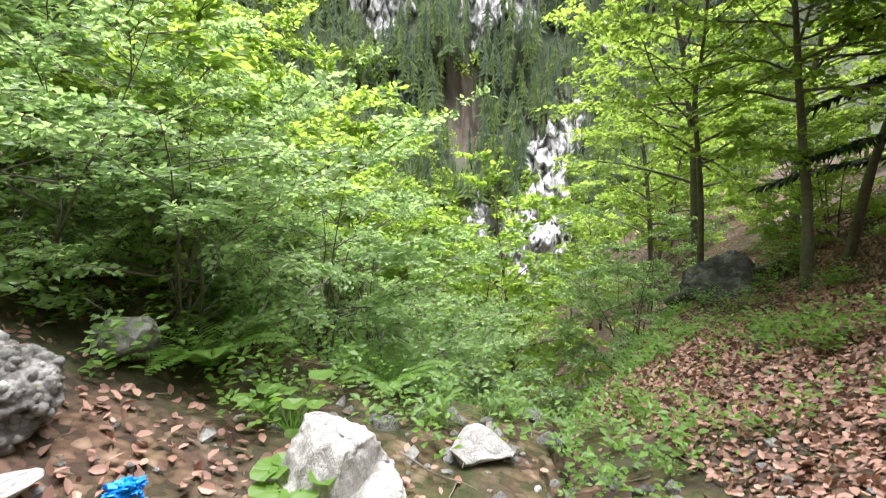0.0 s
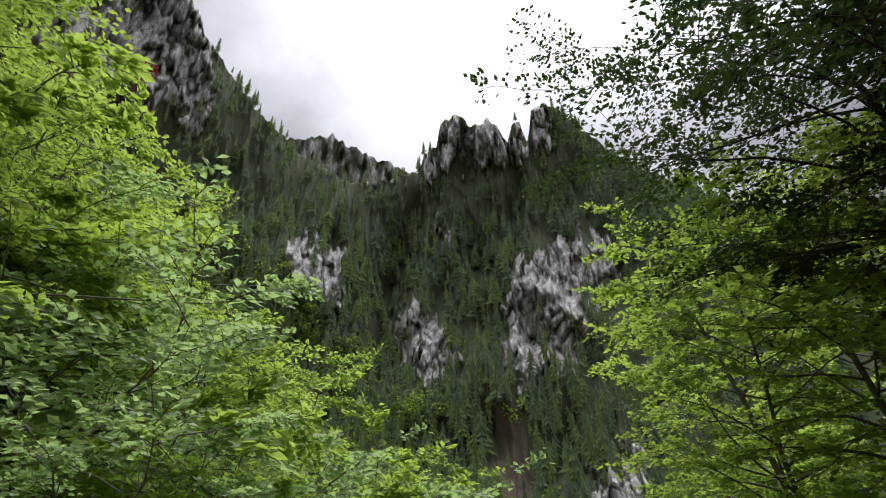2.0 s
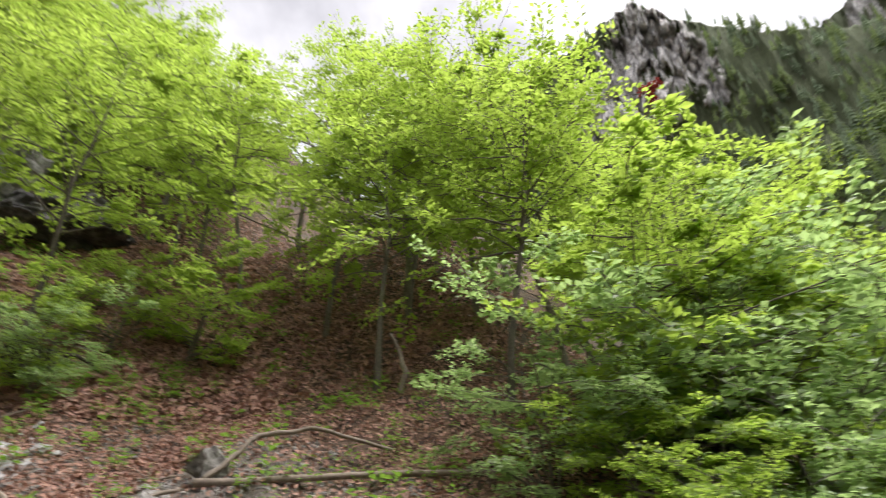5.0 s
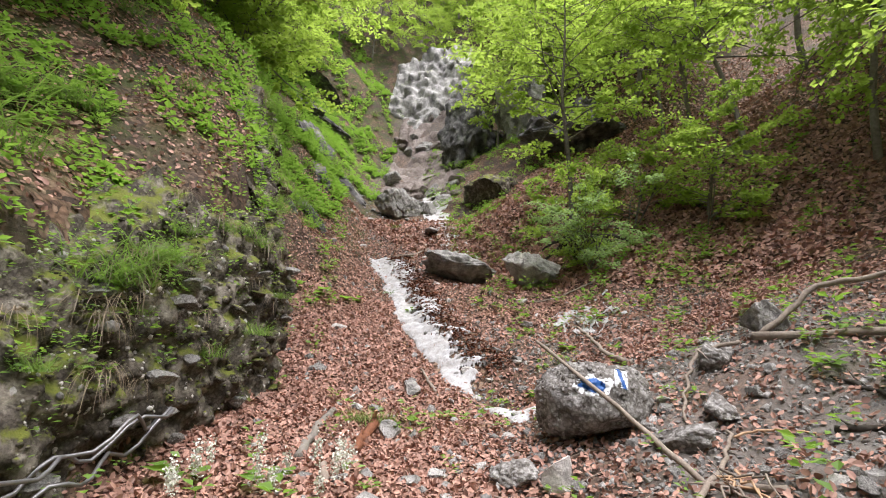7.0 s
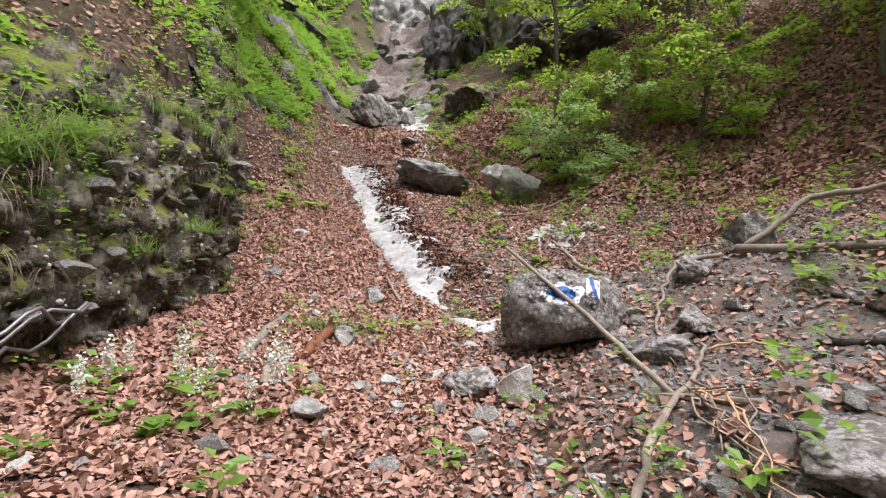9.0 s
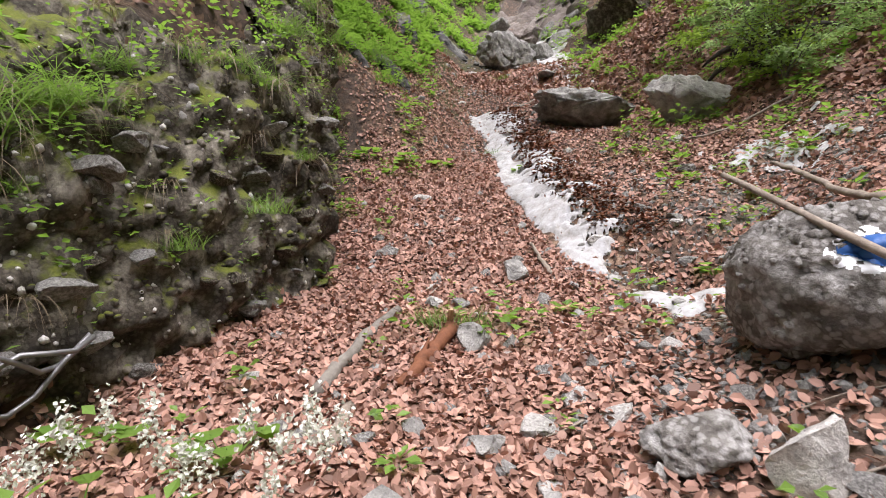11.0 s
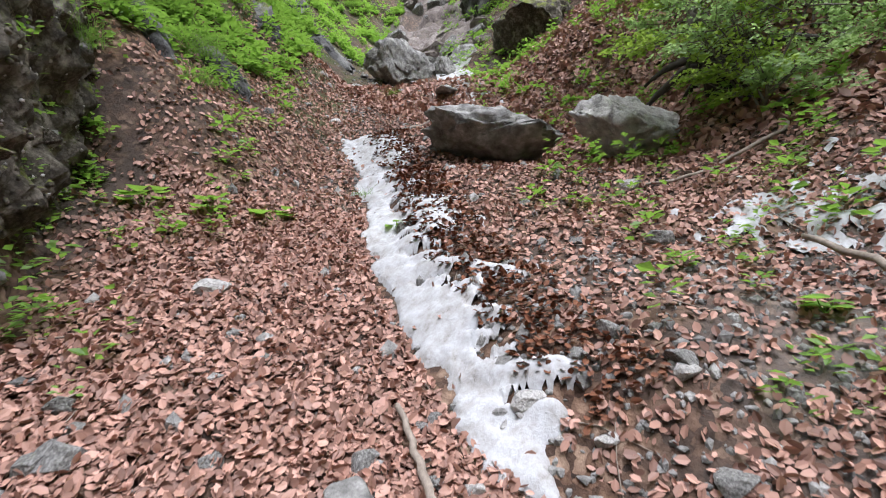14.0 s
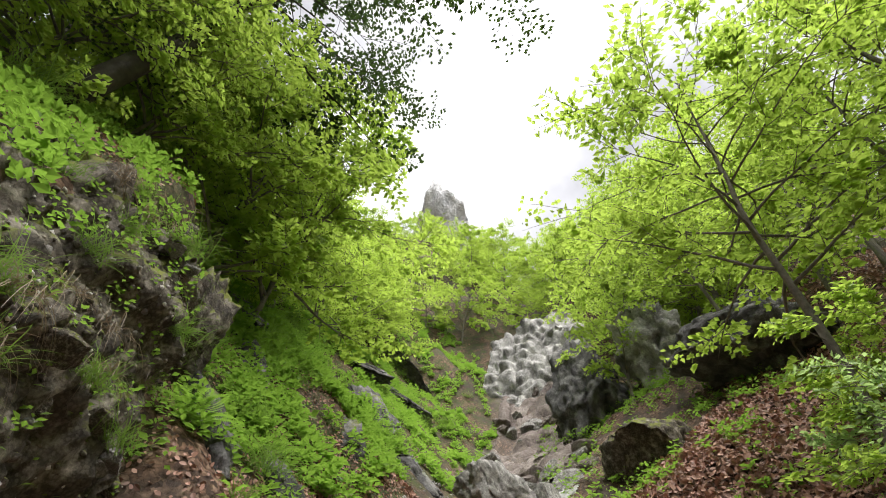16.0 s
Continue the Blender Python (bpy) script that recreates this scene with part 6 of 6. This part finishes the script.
GREEN_TUFT = grass_tuft("grass_tuft", 1, 150, 0.50, M_GRASS)
LOW_TUFT = grass_tuft("grass_tuft", 2, 110, 0.26, M_GRASS, 0.7, 0.07)
DRY_TUFT = grass_tuft("dry_grass_tuft", 3, 42, 0.55, M_DRYGRASS, 3.2, 0.06)


def tuft(me, x, y, z, size, turn, label):
    ob = new(me.name.split(".")[0], me)
    ob.matrix_basis = pose(x, y, z, 0, 0, turn) @ Matrix.Scale(size, 4)
    tagged(ob, label, "grass", "grass tufts")


rng_t = np.random.default_rng(31)
def wall_spot(s, v):
    """A point just outside the rock wall at run s and height share v."""
    i = int(np.clip((s + 0.6) / 10.6 * 249, 0, 249))
    return WALL_OUT[i, int(v * 69)]


WALL_OUT = wall_p + side_sign(wall_p, wall_n) * 0.03
for s, v, size in ((3.75, 0.74, 1.25), (3.95, 0.76, 1.2), (4.2, 0.74, 1.0), (2.4, 0.82, 0.7), (1.6, 0.85, 0.7), (4.6, 0.8, 0.7), (5.6, 0.7, 0.7), (6.6, 0.75, 0.7), (7.6, 0.7, 0.7), (8.4, 0.5, 0.6), (9.2, 0.6, 0.8), (9.0, 0.8, 0.9)):
    tuft(GREEN_TUFT, *wall_spot(s, v), size, s * 77, "long green grass tuft hanging over the rock wall")
for s, v in ((2.2, 0.8), (2.7, 0.75), (3.6, 0.7), (3.8, 0.68), (4.0, 0.7), (4.3, 0.72), (4.6, 0.72), (5.0, 0.8), (5.7, 0.7), (6.2, 0.75), (6.8, 0.7), (1.3, 0.8), (0.8, 0.8), (7.4, 0.8), (8.0, 0.66), (9.3, 0.5)):
    tuft(DRY_TUFT, *wall_spot(s, v), rng_t.uniform(0.6, 0.95), s * 131, "dry straw-coloured grass hanging down the rock wall")
for k in range(80):
    s, v = rng_t.uniform(0.2, 9.6), rng_t.uniform(0.35, 0.97)
    tuft((LOW_TUFT, DRY_TUFT, DRY_TUFT)[k % 3], *wall_spot(s, v), rng_t.uniform(0.5, 0.95), k * 83, "small grass tuft rooted in the rock wall")
for x, y, size in ((-4.12, -4.85, 1.0), (-4.25, -4.75, 0.9), (-4.0, -4.98, 0.8), (-7.0, -7.9, 0.8), (-9.9, -11.0, 0.9), (-0.1, 2.2, 0.9), (0.3, 2.8, 1.0), (0.7, 3.4, 1.0), (-0.5, 1.9, 0.8), (1.0, 2.6, 0.7), (-1.2, 1.6, 0.8), (0.9, 4.2, 1.0), (1.2, 5.0, 1.0)):
    tuft(LOW_TUFT, x, y, on_ground(x, y), size, x * 200, "short green grass tuft among the leaves")
for k in range(170):
    s, d = rng_t.uniform(1.5, 30), -rng_t.uniform(1.6, 7)
    if s < 10:
        d -= 1.2
    if k > 135:
        s, d = rng_t.uniform(20, 34), rng_t.uniform(2.9, 8)
    x, y = gully(s, d)
    tuft(LOW_TUFT if k % 3 else GREEN_TUFT, x, y, on_ground(x, y), rng_t.uniform(0.9, 1.7), k * 57, "green grass tuft on the steep bank")


def broad_plant(name, label, x, y, n, leaf, stem, seed, mat=None, spike=False):
    """A plant with broad round leaves on stalks; with white flower heads if spike."""
    rng = np.random.default_rng(seed)
    thing = new(name)
    for k in range(n):
        one = Bag()
        az = k * 2.4 + rng.uniform(-0.4, 0.4)
        h = stem * rng.uniform(0.5, 1.0)
        w = (math.cos(az) * 0.7, math.sin(az) * 0.7, 1.0)
        line = curve_line((0, 0, 0), w, h, 4, rng, 0.3, 0.08)
        tube(one, line, [0.004, 0.004, 0.003, 0.003, 0.002], 4)
        m = 11
        a = np.linspace(0, 2 * math.pi, m, endpoint=False)
        r = leaf * rng.uniform(0.6, 1.1) * (1 + 0.12 * np.cos(a * 5))
        disc = np.stack([np.cos(a) * r + 0.3 * leaf * math.cos(az), np.sin(a) * r + 0.3 * leaf * math.sin(az), 0.12 * r * np.cos(2 * a) + rng.normal() * 0.01], -1) + line[-1]
        one.add(np.concatenate([disc, line[-1:] + (0, 0, -0.12 * leaf)]), None, [(i, (i + 1) % m, m) for i in range(m)])
        part("leaf", one.mesh("leaf", mat or M_HERB, False), thing)
    if spike:
        for k in range(6):
            head = Bag()
            line = curve_line((rng.normal() * 0.02, rng.normal() * 0.02, 0.02), (rng.normal() * 0.35, rng.normal() * 0.35, 1), rng.uniform(0.3, 0.48), 5, rng, 0, 0.06)
            c = line[-1] + rng.normal(size=(70, 3)) * np.array([0.016, 0.016, 0.045]) - np.array([0, 0, 0.05])
            leaves(head, c, rng.normal(size=(70, 3)), rng.normal(size=(70, 3)), 0.02, 0.016)
            tagged(part("flower_head", head.mesh("flower_head", M_FLOWER, False), thing), "small creamy white flower head", kind="stuff")
    thing.matrix_basis = pose(x, y, on_ground(x, y))
    return tagged(thing, label, "plant", "leafy plants")


broad_plant("flowering_herb", "herb with creamy white flower spikes", -2.62, -3.52, 8, 0.045, 0.16, 1, None, True)
broad_plant("flowering_herb", "white-flowered herb beside the path", -2.38, -3.62, 7, 0.045, 0.15, 2, None, True)
broad_plant("flowering_herb", "white-flowered herb near the rock wall", -2.10, -4.05, 7, 0.045, 0.18, 3, None, True)
broad_plant("round_leaved_plant", "plant with round bright green leaves", -2.55, -4.10, 8, 0.06, 0.20, 4)
broad_plant("round_leaved_plant", "single large round leaf plant by the wall", -2.14, -4.55, 4, 0.085, 0.22, 5)
broad_plant("round_leaved_plant", "round green leaves at the path's edge", -2.22, -3.72, 6, 0.07, 0.10, 6)
broad_plant("round_leaved_plant", "large pale green leaves beside the snow", -5.95, -4.05, 8, 0.055, 0.14, 7)
broad_plant("round_leaved_plant", "green leaves under the dead branch", -6.9, -4.15, 6, 0.06, 0.12, 8)
broad_plant("round_leaved_plant", "broad green leaves beneath the crag", -5.1, -8.2, 9, 0.09, 0.22, 9)
broad_plant("round_leaved_plant", "broad green leaves on the bank", -5.5, -7.9, 8, 0.08, 0.2, 10)
broad_plant("round_leaved_plant", "broad green leaves on the litter bank", -5.9, -7.6, 8, 0.08, 0.16, 11)
broad_plant("round_leaved_plant", "bright green leaves in front of the rocks", -0.98, 0.92, 10, 0.075, 0.16, 12)
broad_plant("round_leaved_plant", "bright green leaves at the lip", -0.75, 0.78, 9, 0.07, 0.12, 13)
broad_plant("round_leaved_plant", "leafy plant below the lip", -1.15, 1.45, 10, 0.06, 0.3, 14)
broad_plant("round_leaved_plant", "leafy plant beside the gravel", -4.15, -2.75, 5, 0.03, 0.1, 15)
broad_plant("round_leaved_plant", "leafy plant on the spur", 5.0, 7.2, 9, 0.10, 0.5, 16)
broad_plant("round_leaved_plant", "large round butterbur leaves at the wall's foot", -1.40, -3.90, 3, 0.12, 0.16, 18)
broad_plant("round_leaved_plant", "leafy seedling on the litter", -6.6, -6.9, 7, 0.04, 0.14, 17)


def fern(name, label, x, y, size, seed, lift=0.0):
    rng = np.random.default_rng(seed)
    thing = new(name)
    for k in range(8):
        az = k * 0.785 + rng.uniform(-0.2, 0.2)
        line = curve_line((0, 0, 0), (math.cos(az), math.sin(az), 1.4), size, 12, rng, 1.3, 0.02)
        bag = Bag()
        tube(bag, line, np.linspace(0.004, 0.001, 13), 3)
        c, w, ln = [], [], []
        for i in range(1, 25):
            u = i / 25 * 12
            j = min(int(u), 11)
            p = line[j] + (line[j + 1] - line[j]) * (u - j)
            d = line[j + 1] - line[j]
            sd = np.cross(d, (0, 0, 1.0))
            sd /= np.linalg.norm(sd) + 1e-9
            for sgn in (-1, 1):
                c.append(p)
                w.append(sd * sgn + d / np.linalg.norm(d) * 0.35)
                ln.append(size * 0.24 * math.sin(math.pi * min(1, 0.18 + 0.82 * i / 25)) + 0.01)
        leaves(bag, np.array(c), np.array(w), np.tile((0, 0, 1.0), (len(c), 1)), np.array(ln), 0.022 * size / 0.5, 0.05)
        part("frond", bag.mesh("frond", M_HERB, False), thing)
    thing.matrix_basis = pose(x, y, on_ground(x, y) + lift)
    tagged(thing, label, "fern", "ferns")


fern("fern", "green fern with arching fronds on the lip", -1.75, 1.95, 0.55, 1)
fern("fern", "tall fern behind the conglomerate boulder", -3.0, 1.75, 0.6, 2)
fern("fern", "fern growing on the bank below the lip", -0.8, 2.4, 0.5, 3)
fern("fern", "fern on the steep green bank", -5.2, -9.4, 0.5, 4)


def red_tree():
    rng = np.random.default_rng(55)
    r = mountain_grid(np.array([44.9]), np.array([40.3]))[0]
    p = polar(np.array([44.9]), np.array([40.5]), r - 9)[0]
    thing = new("red_tree")
    wood, crown = Bag(), Bag()
    tube(wood, [(0, 0, -6), (0.2, 0, -3), (0, 0.2, 0)], [0.3, 0.2, 0.1], 6)
    clump_crown(crown, rng, np.zeros(3), 3.2, 420, 0.8)
    part("trunk", wood.mesh("trunk", M_RED), thing)
    part("crown", crown.mesh("crown", M_RED, False), thing)
    thing.matrix_basis = pose(*p)
    tagged(thing, "solitary bright red tree below the grey cliff", "tree")


red_tree()
